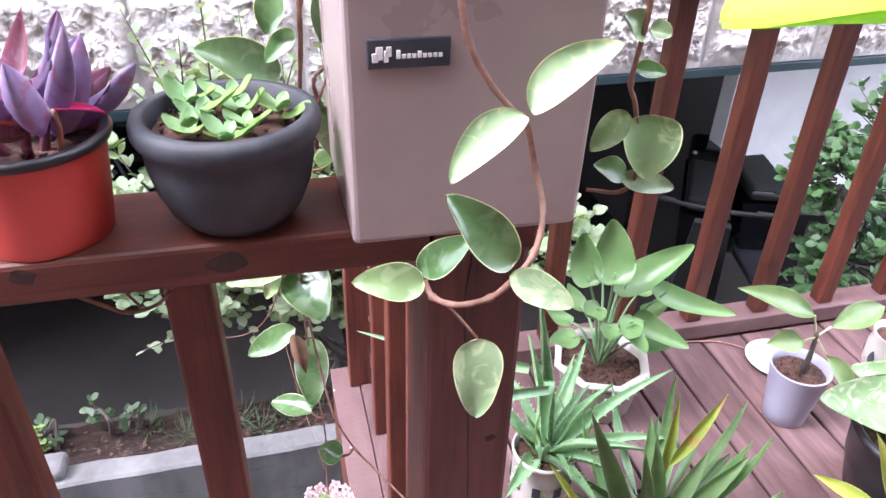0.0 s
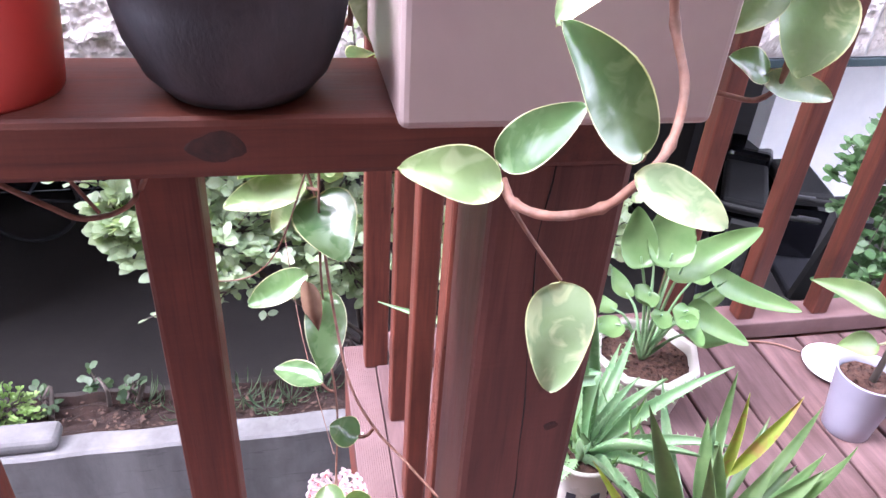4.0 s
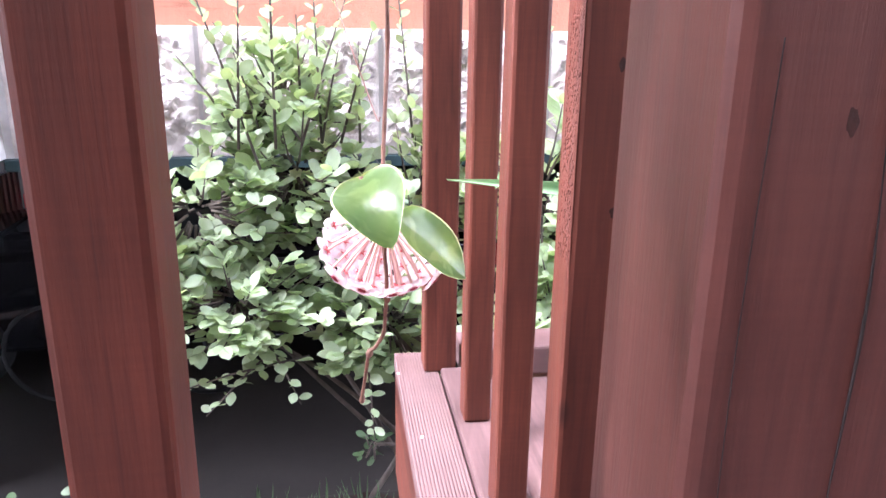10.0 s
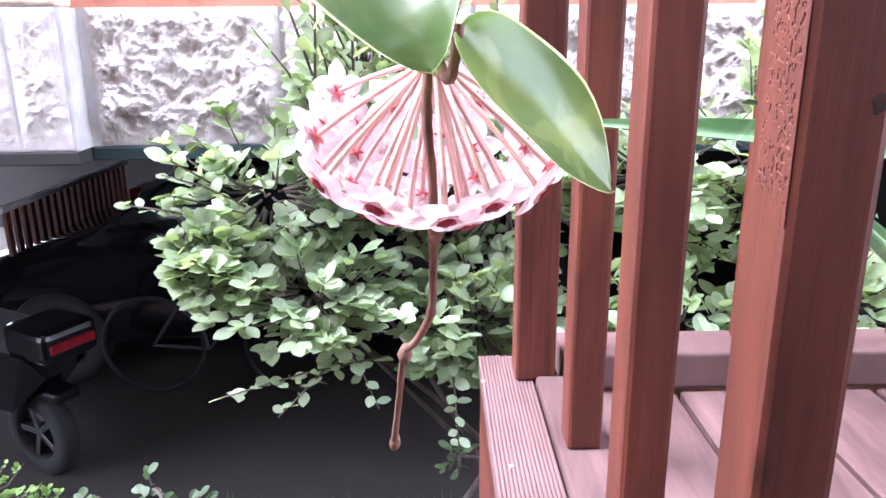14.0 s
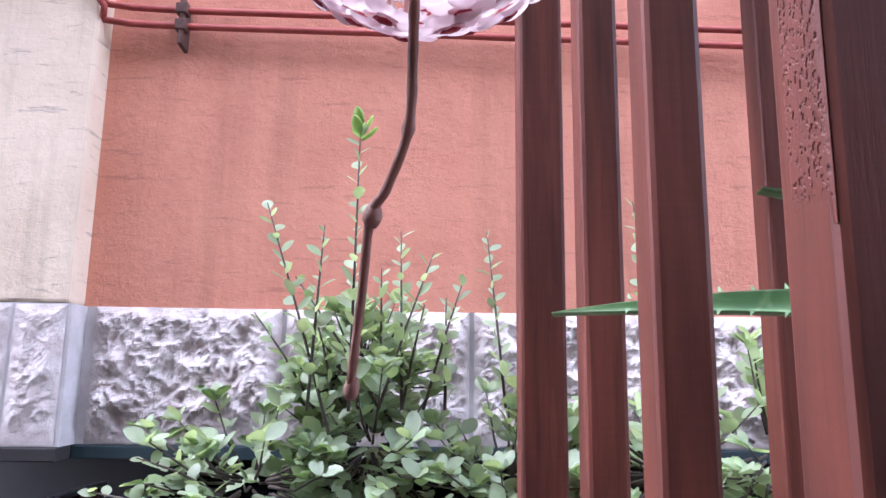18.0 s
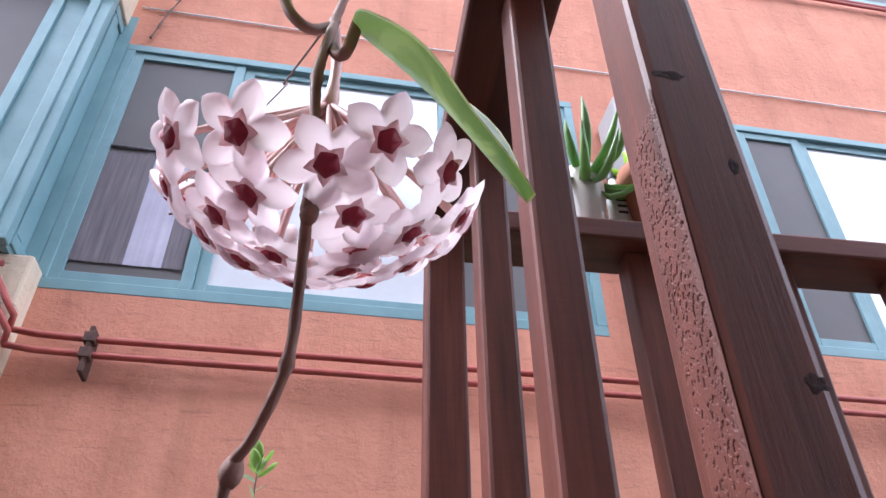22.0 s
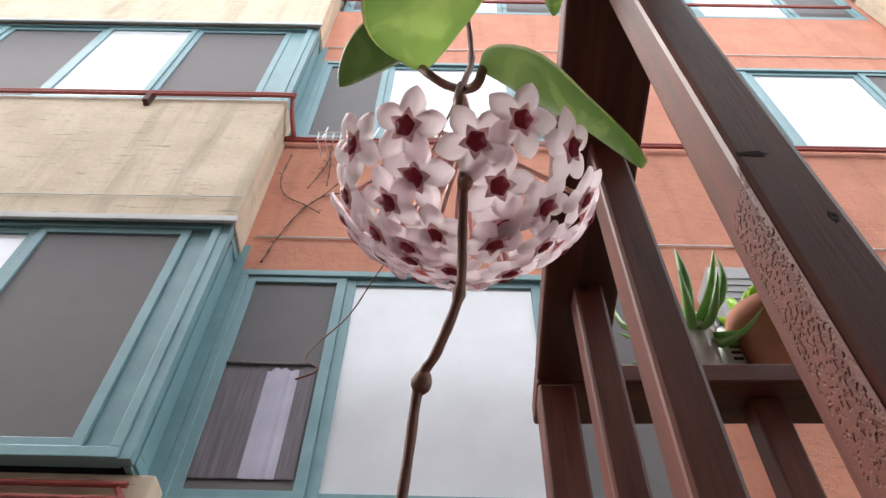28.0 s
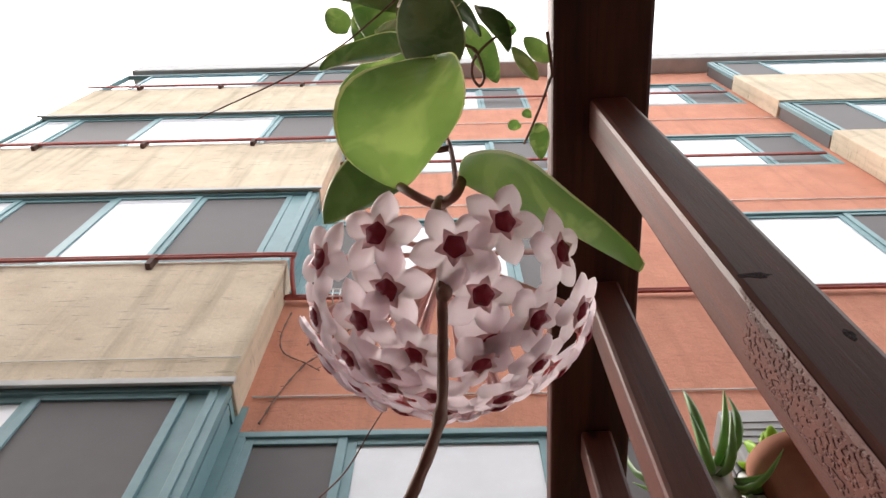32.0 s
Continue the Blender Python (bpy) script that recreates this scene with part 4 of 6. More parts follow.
hleaf((0.02, 0.62, 0.84), (0.05, 0.65, 0.82), 0.024)
hleaf((0.05, 0.63, 0.86), (0.07, 0.66, 0.8), 0.026)
bm = leaf_mesh((-0.002, 0.612, 0.684), (0.007, 0.6, 0.637), 0.017, (0, -1, 0.2), "lance", 0.12, -0.9, 0.0012, 16, 4, 0.25, 1, margin=False)
hpart("withered_leaf", bm, M["deadleaf"], "curled brown withered leaf")
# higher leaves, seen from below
hleaf((0.022, 0.645, 0.759), (0.005, 0.599, 0.801), 0.032, n=(0.2, 0.3, 1), mat="hoyabacklit")
hleaf((-0.013, 0.638, 0.772), (-0.048, 0.611, 0.783), 0.036, n=(0, 0.2, 1), mat="hoyabacklit", stalk=(0.012, 0.61, 0.77))
for b, t, w, mat in (((-0.0615, 0.6431, 0.84), (-0.0744, 0.6226, 0.83), 0.022, "hoyabacklit"), ((-0.0583, 0.6527, 0.86), (-0.0223, 0.6171, 0.85), 0.036, "hoyabacklit"), ((0.0008, 0.6546, 0.8), (-0.0666, 0.6807, 0.79), 0.03, "hoyabacklit"), ((0.0159, 0.6557, 0.84), (-0.0136, 0.6232, 0.83), 0.034, "hoya"), ((0.0194, 0.6526, 0.85), (0.0314, 0.6223, 0.84), 0.016, "hoyalime"),
                     ((0.0417, 0.644, 0.86), (0.0636, 0.6948, 0.85), 0.026, "hoyabacklit"), ((0.0825, 0.6536, 0.87), (0.0572, 0.6475, 0.86), 0.018, "hoyabacklit"), ((0.0998, 0.6956, 0.86), (0.0765, 0.664, 0.85), 0.014, "hoyalime"), ((0.1102, 0.6796, 0.857), (0.0872, 0.6571, 0.85), 0.018, "hoyabacklit"), ((0.084, 0.737, 0.86), (0.0717, 0.7318, 0.85), 0.011, "hoyabacklit"), ((0.0933, 0.7286, 0.86), (0.0854, 0.7203, 0.85), 0.009, "hoyabacklit"), ((0.099, 0.7333, 0.855), (0.1017, 0.7665, 0.85), 0.02, "hoyabacklit")):
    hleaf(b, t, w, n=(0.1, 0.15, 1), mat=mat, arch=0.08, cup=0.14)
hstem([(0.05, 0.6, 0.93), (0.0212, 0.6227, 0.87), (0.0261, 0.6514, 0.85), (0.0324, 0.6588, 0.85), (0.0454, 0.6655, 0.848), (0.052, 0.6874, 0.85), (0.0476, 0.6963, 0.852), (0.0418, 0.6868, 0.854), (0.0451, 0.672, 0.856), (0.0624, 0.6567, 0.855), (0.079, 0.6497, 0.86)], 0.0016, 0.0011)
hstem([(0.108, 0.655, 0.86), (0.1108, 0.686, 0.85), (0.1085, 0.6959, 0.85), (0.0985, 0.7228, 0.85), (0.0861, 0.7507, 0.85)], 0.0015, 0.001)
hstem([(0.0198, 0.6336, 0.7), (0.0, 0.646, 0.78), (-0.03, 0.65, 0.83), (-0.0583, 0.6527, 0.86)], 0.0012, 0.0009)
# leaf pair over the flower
hleaf((0.0085, 0.6261, 0.4040), (0.0208, 0.5871, 0.3790), 0.037, n=(-0.31, -0.44, 0.84), mat="hoyabacklit", kind="hoya", arch=0.17, cup=0.1)
hleaf((0.0258, 0.6181, 0.3867), (0.0614, 0.6271, 0.3503), 0.031, n=(0.37, -0.64, 0.68), mat="hoyabacklit", arch=0.04, cup=0.1)
for way in ([(0.0197, 0.6326, 0.4035), (0.0155, 0.6261, 0.3925), (0.0112, 0.6238, 0.3940), (0.0085, 0.6258, 0.4040)], [(0.0197, 0.6306, 0.4005), (0.0212, 0.6231, 0.3825), (0.024, 0.6186, 0.3761), (0.026, 0.6181, 0.3870)]):
    hpart("petiole", tube(curve(way, 6), 0.00125, 8), M["stem"])
hstem([(0.0195, 0.645, 0.43), (0.015, 0.658, 0.437), (-0.012, 0.76, 0.53), (-0.036, 0.9, 0.69), (-0.07, 0.99, 0.755), (-0.098, 1.03, 0.745), (-0.131, 1.03, 0.691), (-0.117, 1.03, 0.672), (-0.136, 1.03, 0.66)], 0.0003, 0.001, "stem", nodes=False)
hstem([(0.005, 0.6, 0.8), (-0.02, 0.615, 0.72), (-0.045, 0.63, 0.68), (-0.08, 0.645, 0.665), (-0.135, 0.665, 0.66)], 0.0008, 0.0004, "stem", nodes=False)

# -- the umbel --
APEX = Vector((0.0207, 0.6361, 0.3797))
hpart("peduncle", tube(curve([(0.0197, 0.6336, 0.4055), (0.0212, 0.6356, 0.3935), tuple(APEX + Vector((0, 0, -0.0012)))], 5), [0.0013] * 8 + [0.0016, 0.002, 0.0018], 8), M["pedicel"])


def floret_mesh():
    """Corolla: five broad fused petals with short, reflexed points."""
    bm = bmesh.new()
    steps, rings = 10, (0.22, 0.42, 0.6, 0.75, 0.88, 0.96, 1.0)
    n = 5 * steps
    grid = []
    for q in rings:
        row = []
        for k in range(n):
            u = abs(2 * ((k % steps) / steps) - 1)
            a = 2 * math.pi * k / n
            reach = 0.0052 + 0.0041 * (1 - u) ** 0.72
            r = reach * q
            s = r / 0.0093
            z = 0.0006 + 0.0009 * math.sin(min(1, s * 1.6) * math.pi / 2) - 0.0046 * max(0.0, s - 0.5) ** 2
            z -= 0.0012 * u ** 1.5 * q ** 3 + 0.0005 * max(0.0, q - 0.86) * 7
            z += 0.00012 * math.sin(3 * a + 5 * q)
            row.append(bm.verts.new((r * math.cos(a), r * math.sin(a), z)))
        grid.append(row)
    mid = bm.verts.new((0, 0, 0.0006))
    for k in range(n):
        j = (k + 1) % n
        bm.faces.new((mid, grid[0][k], grid[0][j])).smooth = True
        for r0, r1 in zip(grid, grid[1:]):
            bm.faces.new((r0[k], r1[k], r1[j], r0[j])).smooth = True
    me = bpy.data.meshes.new("floret")
    bm.to_mesh(me)
    bm.free()
    me.materials.append(M["petal"])
    return me


def corona_mesh(which):
    """Waxy star over the petals' joints, and the small dark crown on it."""
    bm = bmesh.new()
    if which == "star":
        tipr, waist, z0, ridge, top_z = 0.0042, 0.0024, 0.0014, 0.0017, 0.002
    else:
        tipr, waist, z0, ridge, top_z = 0.0025, 0.0021, 0.0017, 0.0022, 0.0026
    ring, inner, low = [], [], []
    for k in range(20):
        a = 2 * math.pi * k / 20 + math.pi
        t = abs(((k % 4) / 2) - 1)
        r = waist + (tipr - waist) * t ** 1.35
        ring.append(bm.verts.new((r * math.cos(a), r * math.sin(a), z0 + 0.0003 * t)))
        inner.append(bm.verts.new((0.55 * r * math.cos(a), 0.55 * r * math.sin(a), ridge + 0.0002 * t)))
        low.append(bm.verts.new((0.8 * r * math.cos(a), 0.8 * r * math.sin(a), z0 - 0.0006)))
    top = bm.verts.new((0, 0, top_z - (0.0007 if which == "star" else 0)))
    for k in range(20):
        j = (k + 1) % 20
        bm.faces.new((ring[k], ring[j], inner[j], inner[k]))
        bm.faces.new((inner[k], inner[j], top))
        bm.faces.new((ring[j], ring[k], low[k], low[j]))
    for f in bm.faces:
        f.smooth = True
    me = bpy.data.meshes.new("corona")
    bm.to_mesh(me)
    bm.free()
    me.materials.append(M["star" if which == "star" else "corona"])
    return me


bm = bmesh.new()
ring = [bm.verts.new(((0.003 if k % 2 == 0 else 0.0012) * math.cos(math.pi * k / 5), (0.003 if k % 2 == 0 else 0.0012) * math.sin(math.pi * k / 5), 0.0)) for k in range(10)]
mid = bm.verts.new((0, 0, -0.0009))
for k in range(10):
    bm.faces.new((ring[(k + 1) % 10], ring[k], mid))
CALYX = bpy.data.meshes.new("calyx")
bm.to_mesh(CALYX)
bm.free()
M["calyx"] = surface("rose_red_calyx", (0.5, 0.06, 0.08), (0.62, 0.12, 0.13), 80.0, rough=0.5)
CALYX.materials.append(M["calyx"])
FLORET, STAR, CORONA = floret_mesh(), corona_mesh("star"), corona_mesh("corona")
rng = random.Random(21)
FLORETS = [(-123, 38), (-170, 27), (152, 12), (46, 14), (5, 48), (-82, 28), (-59, 39), (-28, 44), (-139, 23), (-49, 17), (-1, 29), (-153, 48), (179, 48), (159, 37), (147, 25), (31, 34), (103, 25), (62, 36), (137, 51), (132, 32), (39, 54),
           (134, 77), (147, 64), (128, 62), (109, 70), (114, 50), (95, 41), (86, 57), (70, 72), (70, 50), (47, 68), (22, 60), (158, 60), (15, 14)]
for az, pol in FLORETS:
    a, p = radians(az), radians(pol)
    d = Vector((math.cos(a) * math.sin(p), math.sin(a) * math.sin(p), -math.cos(p)))
    at = APEX + d * (0.0394 + rng.uniform(-0.0006, 0.0006))
    q = radians(min(95, pol * 1.08 + 4))
    face = (Vector((math.cos(a) * math.sin(q), math.sin(a) * math.sin(q), -math.cos(q))) + Vector((rng.uniform(-0.1, 0.1), rng.uniform(-0.1, 0.1), rng.uniform(-0.08, 0.08)))).normalized()
    m = Matrix.Translation(at - face * 0.002 - Vector(hoya.location)) @ face.to_track_quat("Z", "Y").to_matrix().to_4x4() @ pose(0, 0, 0, 0, 0, rng.uniform(0, 72))
    fl = new("floret", FLORET)
    fl.parent, fl.matrix_basis = hoya, m @ Matrix.Scale(rng.uniform(0.93, 1.03), 4)
    for nm, me in (("star", STAR), ("corona", CORONA), ("calyx", CALYX)):
        o = new(nm, me)
        o.parent = fl
    way = curve([tuple(APEX + Vector((d.x, d.y, 0)) * 0.0012), tuple(APEX + d * 0.014 + Vector((0, 0, 0.0008 * math.sin(p)))), tuple(APEX + d * 0.028 + Vector((0, 0, 0.0006 * math.sin(p)))), tuple(at - face * 0.0021)], 4)
    hpart("pedicel", tube(way, [0.00062 + 0.0001 * (k / 12) for k in range(13)], 6), M["pedicel"])


# -- shrubs --
def shrub_leaf_mesh(name, ln, wd, mat, kind="oval"):
    bm = leaf_mesh((0, 0, 0), (0, ln, 0), wd, (0, 0, 1), kind, 0.06, 0.16, 0.0008, 5, 1, 0, 0, margin=False)
    me = bpy.data.meshes.new(name)
    bm.to_mesh(me)
    bm.free()
    me.materials.append(mat)
    return me


LEAF_RIM = [(0.5 * math.sin(math.pi * (0.5 - 0.5 * math.cos(math.pi * k / 6)) ** 1.12) ** 0.72, 0.5 - 0.5 * math.cos(math.pi * k / 6)) for k in range(1, 6)]
LEAF_PTS = [(0, 0, 0)] + [(-w, t, 0.1 * w) for w, t in LEAF_RIM] + [(0, 1, -0.03)] + [(w, t, 0.1 * w) for w, t in LEAF_RIM[::-1]] + [(0, 0.3, -0.006), (0, 0.7, -0.006)]


def leaves_into(verts, faces, ln, wd, m, rng):
    """An oval leaf with a low midrib appended to plain lists, for the joined foliage."""
    k = len(verts)
    for x, y, z in LEAF_PTS:
        verts.append(tuple(m @ Vector((x * wd, y * ln, z * ln))))
    for f in ((0, 12, 2, 1), (12, 13, 4, 3), (12, 3, 2), (13, 6, 5, 4), (0, 11, 10, 12), (12, 9, 8, 13), (12, 10, 9), (13, 8, 7, 6)):
        faces.append(tuple(k + q for q in f[::-1]))


def joined(name, verts, faces, mat, parent, kind="stuff"):
    me = bpy.data.meshes.new(name)
    me.from_pydata(verts, [], faces)
    me.materials.append(mat)
    me.shade_smooth()
    o = new(name, me)
    o.parent = parent
    if kind:
        o["kind"] = kind
    return o


def shrub(label, base, lobes, n_twigs, leaf, rng, mat, own=0, per=(8, 13), shoots=(), up_bias=0.35, whorl=True):
    """A shrub: stems from the base into each lobe (centre, radii), twigs, and leaves in whorls on the twigs."""
    ob = thing("shrub", label, "shrub", at=base)
    B = Vector(base)
    stems, verts, faces = bmesh.new(), [], []
    big = shrub_leaf_mesh("leaf", leaf[0], leaf[1], mat)
    singles = 0
    ends = []
    for c, r in lobes:
        c = Vector(c)
        q = [B + Vector((rng.uniform(-0.06, 0.06), rng.uniform(-0.04, 0.04), 0)), B.lerp(c, 0.5) + Vector((rng.uniform(-0.08, 0.08), rng.uniform(-0.06, 0.06), 0.05)), c]
        tube([p - B for p in curve([tuple(p) for p in q], 5)], [0.01 - 0.0006 * k for k in range(11)], 6, stems)
        for k in range(n_twigs):
            d = Vector((rng.gauss(0, 1), rng.gauss(0, 1), rng.gauss(0, 1))).normalized()
            e = c + Vector((d.x * r[0], d.y * r[1], d.z * r[2])) * rng.uniform(0.55, 1.0)
            ends.append((c.lerp(e, 0.25), e))
    for a, b in shoots:
        ends.append((Vector(a), Vector(b)))
    for k, (a, b) in enumerate(ends):
        tall = k >= len(ends) - len(shoots)
        d = (b - a)
        tw = [a - B, a.lerp(b, 0.5) + Vector((0, 0, -0.02 if not tall else 0.01)) - B, b - B]
        tube(tw, [0.004, 0.003, 0.0015], 5, stems)
        n = rng.randint(*per) if not tall else int(d.length / 0.019)
        for q in range(n):
            s = rng.uniform(0.3, 1.0) if not tall else 0.1 + 0.9 * q / n
            if whorl and not tall and q > n // 2:
                s = 1.0
            p = a.lerp(b, s)
            w = rng.uniform(0, 6.28) if not tall else q * 2.4
            o = (Vector((math.cos(w), math.sin(w), rng.uniform(-0.2, 0.7))) + d.normalized() * 0.6).normalized()
            nrm = (Vector((0, -0.3, 0.9)) + 0.7 * Vector((rng.uniform(-1, 1), rng.uniform(-1, 0.6), rng.uniform(-0.4, 0.8)))).normalized()
            side = o.cross(nrm).normalized()
            nrm = side.cross(o)
            sc = rng.uniform(0.65, 1.15) * (1 if not tall else 1.0 - 0.35 * s)
            m = Matrix.Translation(p - B) @ Matrix((side, o, nrm)).transposed().to_4x4() @ Matrix.Scale(sc, 4)
            if singles < own and p.y < B.y + 0.05 and rng.random() < 0.5:
                lf = new("leaf", big)
                lf.parent, lf.matrix_basis = ob, m
                singles += 1
            else:
                leaves_into(verts, faces, leaf[0], leaf[1], m, rng)
    part("branchwork", stems, M["bark"], ob, smooth=True)
    joined("foliage", verts, faces, mat, ob)
    return ob


M["hedgeleaf"] = leaf_material("hedge_leaf", (0.05, 0.12, 0.045), (0.11, 0.21, 0.08), 0.42, 0.2, 9.0)
M["sapling"] = leaf_material("sapling_leaf", (0.035, 0.07, 0.03), (0.075, 0.125, 0.055), 0.5, 0.2, 12.0)
rng = random.Random(31)
main_lobes = [((-0.38, 2.2, 0.02), (0.3, 0.22, 0.24)), ((-0.5, 2.12, -0.12), (0.12, 0.12, 0.12)), ((-0.12, 2.25, 0.1), (0.26, 0.22, 0.28)), ((0.2, 2.25, 0.0), (0.28, 0.22, 0.32)), ((-0.28, 2.1, -0.2), (0.28, 0.16, 0.14)), ((0.12, 2.15, -0.3), (0.24, 0.16, 0.2)), ((-0.15, 2.3, 0.3), (0.22, 0.16, 0.2))]
shrub("broad-leaved evergreen shrub with pale grey-green leaves", (0.25, 2.3, -0.86), main_lobes, 64, (0.054, 0.035), rng, M["bush"], 260,
      shoots=[((-0.16, 2.1, 0.2), (-0.15, 2.06, 0.82)), ((-0.2, 2.1, 0.15), (-0.36, 2.1, 0.66)), ((0.2, 2.3, 0.2), (0.16, 2.4, 0.66)), ((-0.1, 2.15, 0.2), (0.02, 2.15, 0.56)), ((-0.25, 2.1, 0.2), (-0.22, 2.05, 0.6)), ((-0.05, 2.2, 0.2), (-0.06, 2.2, 0.62)), ((-0.1, 2.2, 0.2), (-0.3, 2.16, 0.5)), ((-0.1, 2.2, 0.25), (-0.1, 2.14, 0.52)), ((0.0, 2.2, 0.2), (0.09, 2.16, 0.5)), ((0.05, 2.2, 0.2), (0.05, 2.2, 0.46)), ((-0.2, 2.2, 0.2), (-0.27, 2.2, 0.46)), ((-0.15, 2.2, 0.2), (-0.17, 2.16, 0.5)), ((-0.05, 2.2, 0.2), (0.0, 2.16, 0.44)), ((-0.25, 2.2, 0.2), (-0.4, 2.2, 0.42)), ((-0.45, 2.12, -0.04), (-0.72, 2.1, 0.03)), ((-0.42, 2.1, 0.02), (-0.6, 2.08, 0.1)), ((-0.1, 2.1, -0.36), (-0.5, 2.0, -0.42)), ((-0.15, 2.1, -0.3), (-0.36, 2.0, -0.47)), ((0.05, 2.1, -0.3), (0.07, 2.0, -0.57)), ((-0.2, 2.05, -0.3), (-0.12, 2.0, -0.45))])
tipsy = thing("shoot_tip", "bright lime young leaf tip of a shrub shoot", "leaf tip", at=(-0.148, 2.056, 0.795))
for k in range(6):
    a = 2.1 * k
    d = Vector((math.cos(a), math.sin(a), 0.9 + 0.25 * k)).normalized()
    part("leaf", leaf_mesh((0, 0, 0.006 * k), Vector((0, 0, 0.006 * k)) + d * 0.05, 0.03, Vector((-d.x, -d.y, 0.6)), "oval", -0.08, 0.15, 0.0008, 7, 2, 0, 0, margin=False), M["bushyoung"], tipsy, smooth=True)
rng = random.Random(32)
shrub("broad-leaved evergreen shrub behind the far railing", (0.75, 2.3, -0.86), [((0.55, 2.2, 0.05), (0.26, 0.2, 0.32)), ((0.8, 2.2, 0.1), (0.26, 0.2, 0.34)), ((0.95, 2.15, -0.25), (0.25, 0.18, 0.25)), ((0.6, 2.1, -0.3), (0.25, 0.16, 0.22))], 52, (0.054, 0.035), rng, M["bush"], 0,
      shoots=[((0.55, 2.2, 0.2), (0.5, 2.2, 0.7)), ((0.85, 2.2, 0.2), (0.88, 2.2, 0.62))])
rng = random.Random(33)
shrub("glossy dark-green hedge shrub in the yard", (2.75, 2.6, -1.8), [((2.62, 2.5, -0.35), (0.32, 0.3, 0.34)), ((2.95, 2.6, -0.2), (0.35, 0.3, 0.4)), ((2.75, 2.45, -0.8), (0.38, 0.3, 0.3)), ((3.2, 2.6, -0.5), (0.35, 0.3, 0.4)), ((2.8, 2.5, -1.25), (0.4, 0.3, 0.3))], 75, (0.06, 0.042), rng, M["hedgeleaf"], 0)
rng = random.Random(34)
shrub("small bright-green clipped box shrub", (-1.13, 2.02, -0.83), [((-1.12, 2.0, -0.7), (0.22, 0.09, 0.13)), ((-1.3, 2.02, -0.68), (0.2, 0.09, 0.13)), ((-0.97, 2.0, -0.75), (0.12, 0.08, 0.09)), ((-1.52, 2.02, -0.7), (0.2, 0.09, 0.11))], 60, (0.016, 0.011), rng, M["boxleaf"], 0, per=(14, 22), whorl=False)
for x, y, h, s in ((-0.6, 2.04, 0.09, 35), (0.07, 2.06, 0.22, 36), (-0.88, 2.05, 0.07, 37), (-0.7, 2.07, 0.13, 38)):
    rng = random.Random(s)
    shrub("thin young sapling in the flower bed", (x, y, -0.835), [((x, y, -0.835 + h), (0.05, 0.05, 0.06))], 6, (0.035, 0.022), rng, M["sapling"], 0, per=(3, 5))


def tuft(name, label, at, n, ln, wd, mat, rng, lean=0.7, category="plant", kind="strap", arch=0.2, parent=None, minl=0.6):
    """A tuft of separate strap leaves rising from one place."""
    ob = parent or thing(name, label, category, at=at)
    o = Vector((0, 0, 0)) if parent is None else Vector(at) - Vector(parent.location)
    for k in range(n):
        a = k * 2.4 + rng.uniform(-0.4, 0.4)
        t = lean * (0.25 + 0.75 * rng.random())
        l = ln * rng.uniform(minl, 1.0)
        d = Vector((math.cos(a) * math.sin(t), math.sin(a) * math.sin(t), math.cos(t)))
        nrm = Vector((-math.cos(a) * math.cos(t), -math.sin(a) * math.cos(t), math.sin(t)))
        b = o + Vector((math.cos(a), math.sin(a), 0)) * wd * 0.5
        part("leaf", leaf_mesh(b, b + d * l, wd * rng.uniform(0.8, 1.1), nrm, kind, -arch * rng.uniform(0.4, 1), 0.25, 0.001, 9, 2, 0, 0, margin=False), M[mat], ob, smooth=True)
    return ob


for k, (x, y) in enumerate(((-0.42, 2.0), (-0.24, 2.04), (-0.07, 2.02), (0.04, 2.05), (-0.56, 2.06), (-0.16, 1.98))):
    rng = random.Random(50 + k)
    tuft("grass_tuft", "dark narrow-leaved lily-turf tuft in the flower bed", (x, y, -0.835), 20, 0.13, 0.005, "sapling", rng, 1.0, "grass", "lance", 0.35)


# ---- pots and plants on the deck and rails ----
M["ceramic"] = surface("mauve_taupe_glaze", (0.3, 0.235, 0.225), (0.38, 0.305, 0.295), 4.0, rough=0.3, relief=0.06, stain=0.2, stain_scale=6.0)
M["blackpot"] = surface("dark_charcoal_clay", (0.01116, 0.0136, 0.0182), (0.0372, 0.04352, 0.0546), 32.0, (1, 1, 0.45), rough=0.6, relief=0.4, fine=260.0, stain=0.25, stain_scale=22.0, stain_col=(0.12, 0.1, 0.1))
M["redpot"] = surface("orange_red_plastic", (0.5, 0.045, 0.035), (0.6, 0.075, 0.055), 6.0, rough=0.42, relief=0.05, stain=0.15, stain_scale=9.0)
M["blackplastic"] = surface("black_plastic", (0.01, 0.01, 0.012), (0.026, 0.026, 0.03), 10.0, rough=0.35)
M["whiteglaze"] = surface("cream_white_glaze", (0.46, 0.44, 0.39), (0.6, 0.58, 0.53), 6.0, rough=0.3, relief=0.05, stain=0.25, stain_scale=10.0)
M["lilac"] = surface("pale_lilac_plastic", (0.34, 0.34, 0.43), (0.42, 0.42, 0.52), 5.0, rough=0.4, relief=0.04, stain=0.12)
M["terracotta"] = surface("terracotta", (0.3, 0.11, 0.06), (0.42, 0.17, 0.1), 12.0, rough=0.8, relief=0.2, stain=0.25)
M["mulch"] = surface("bark_mulch", (0.03, 0.014, 0.01), (0.15, 0.075, 0.055), 90.0, rough=1.0, relief=1.0, dist=0.004, fine=160.0)
M["pinkbud"] = surface("magenta_bud", (0.6, 0.03, 0.16), (0.75, 0.07, 0.25), 60.0, rough=0.5)
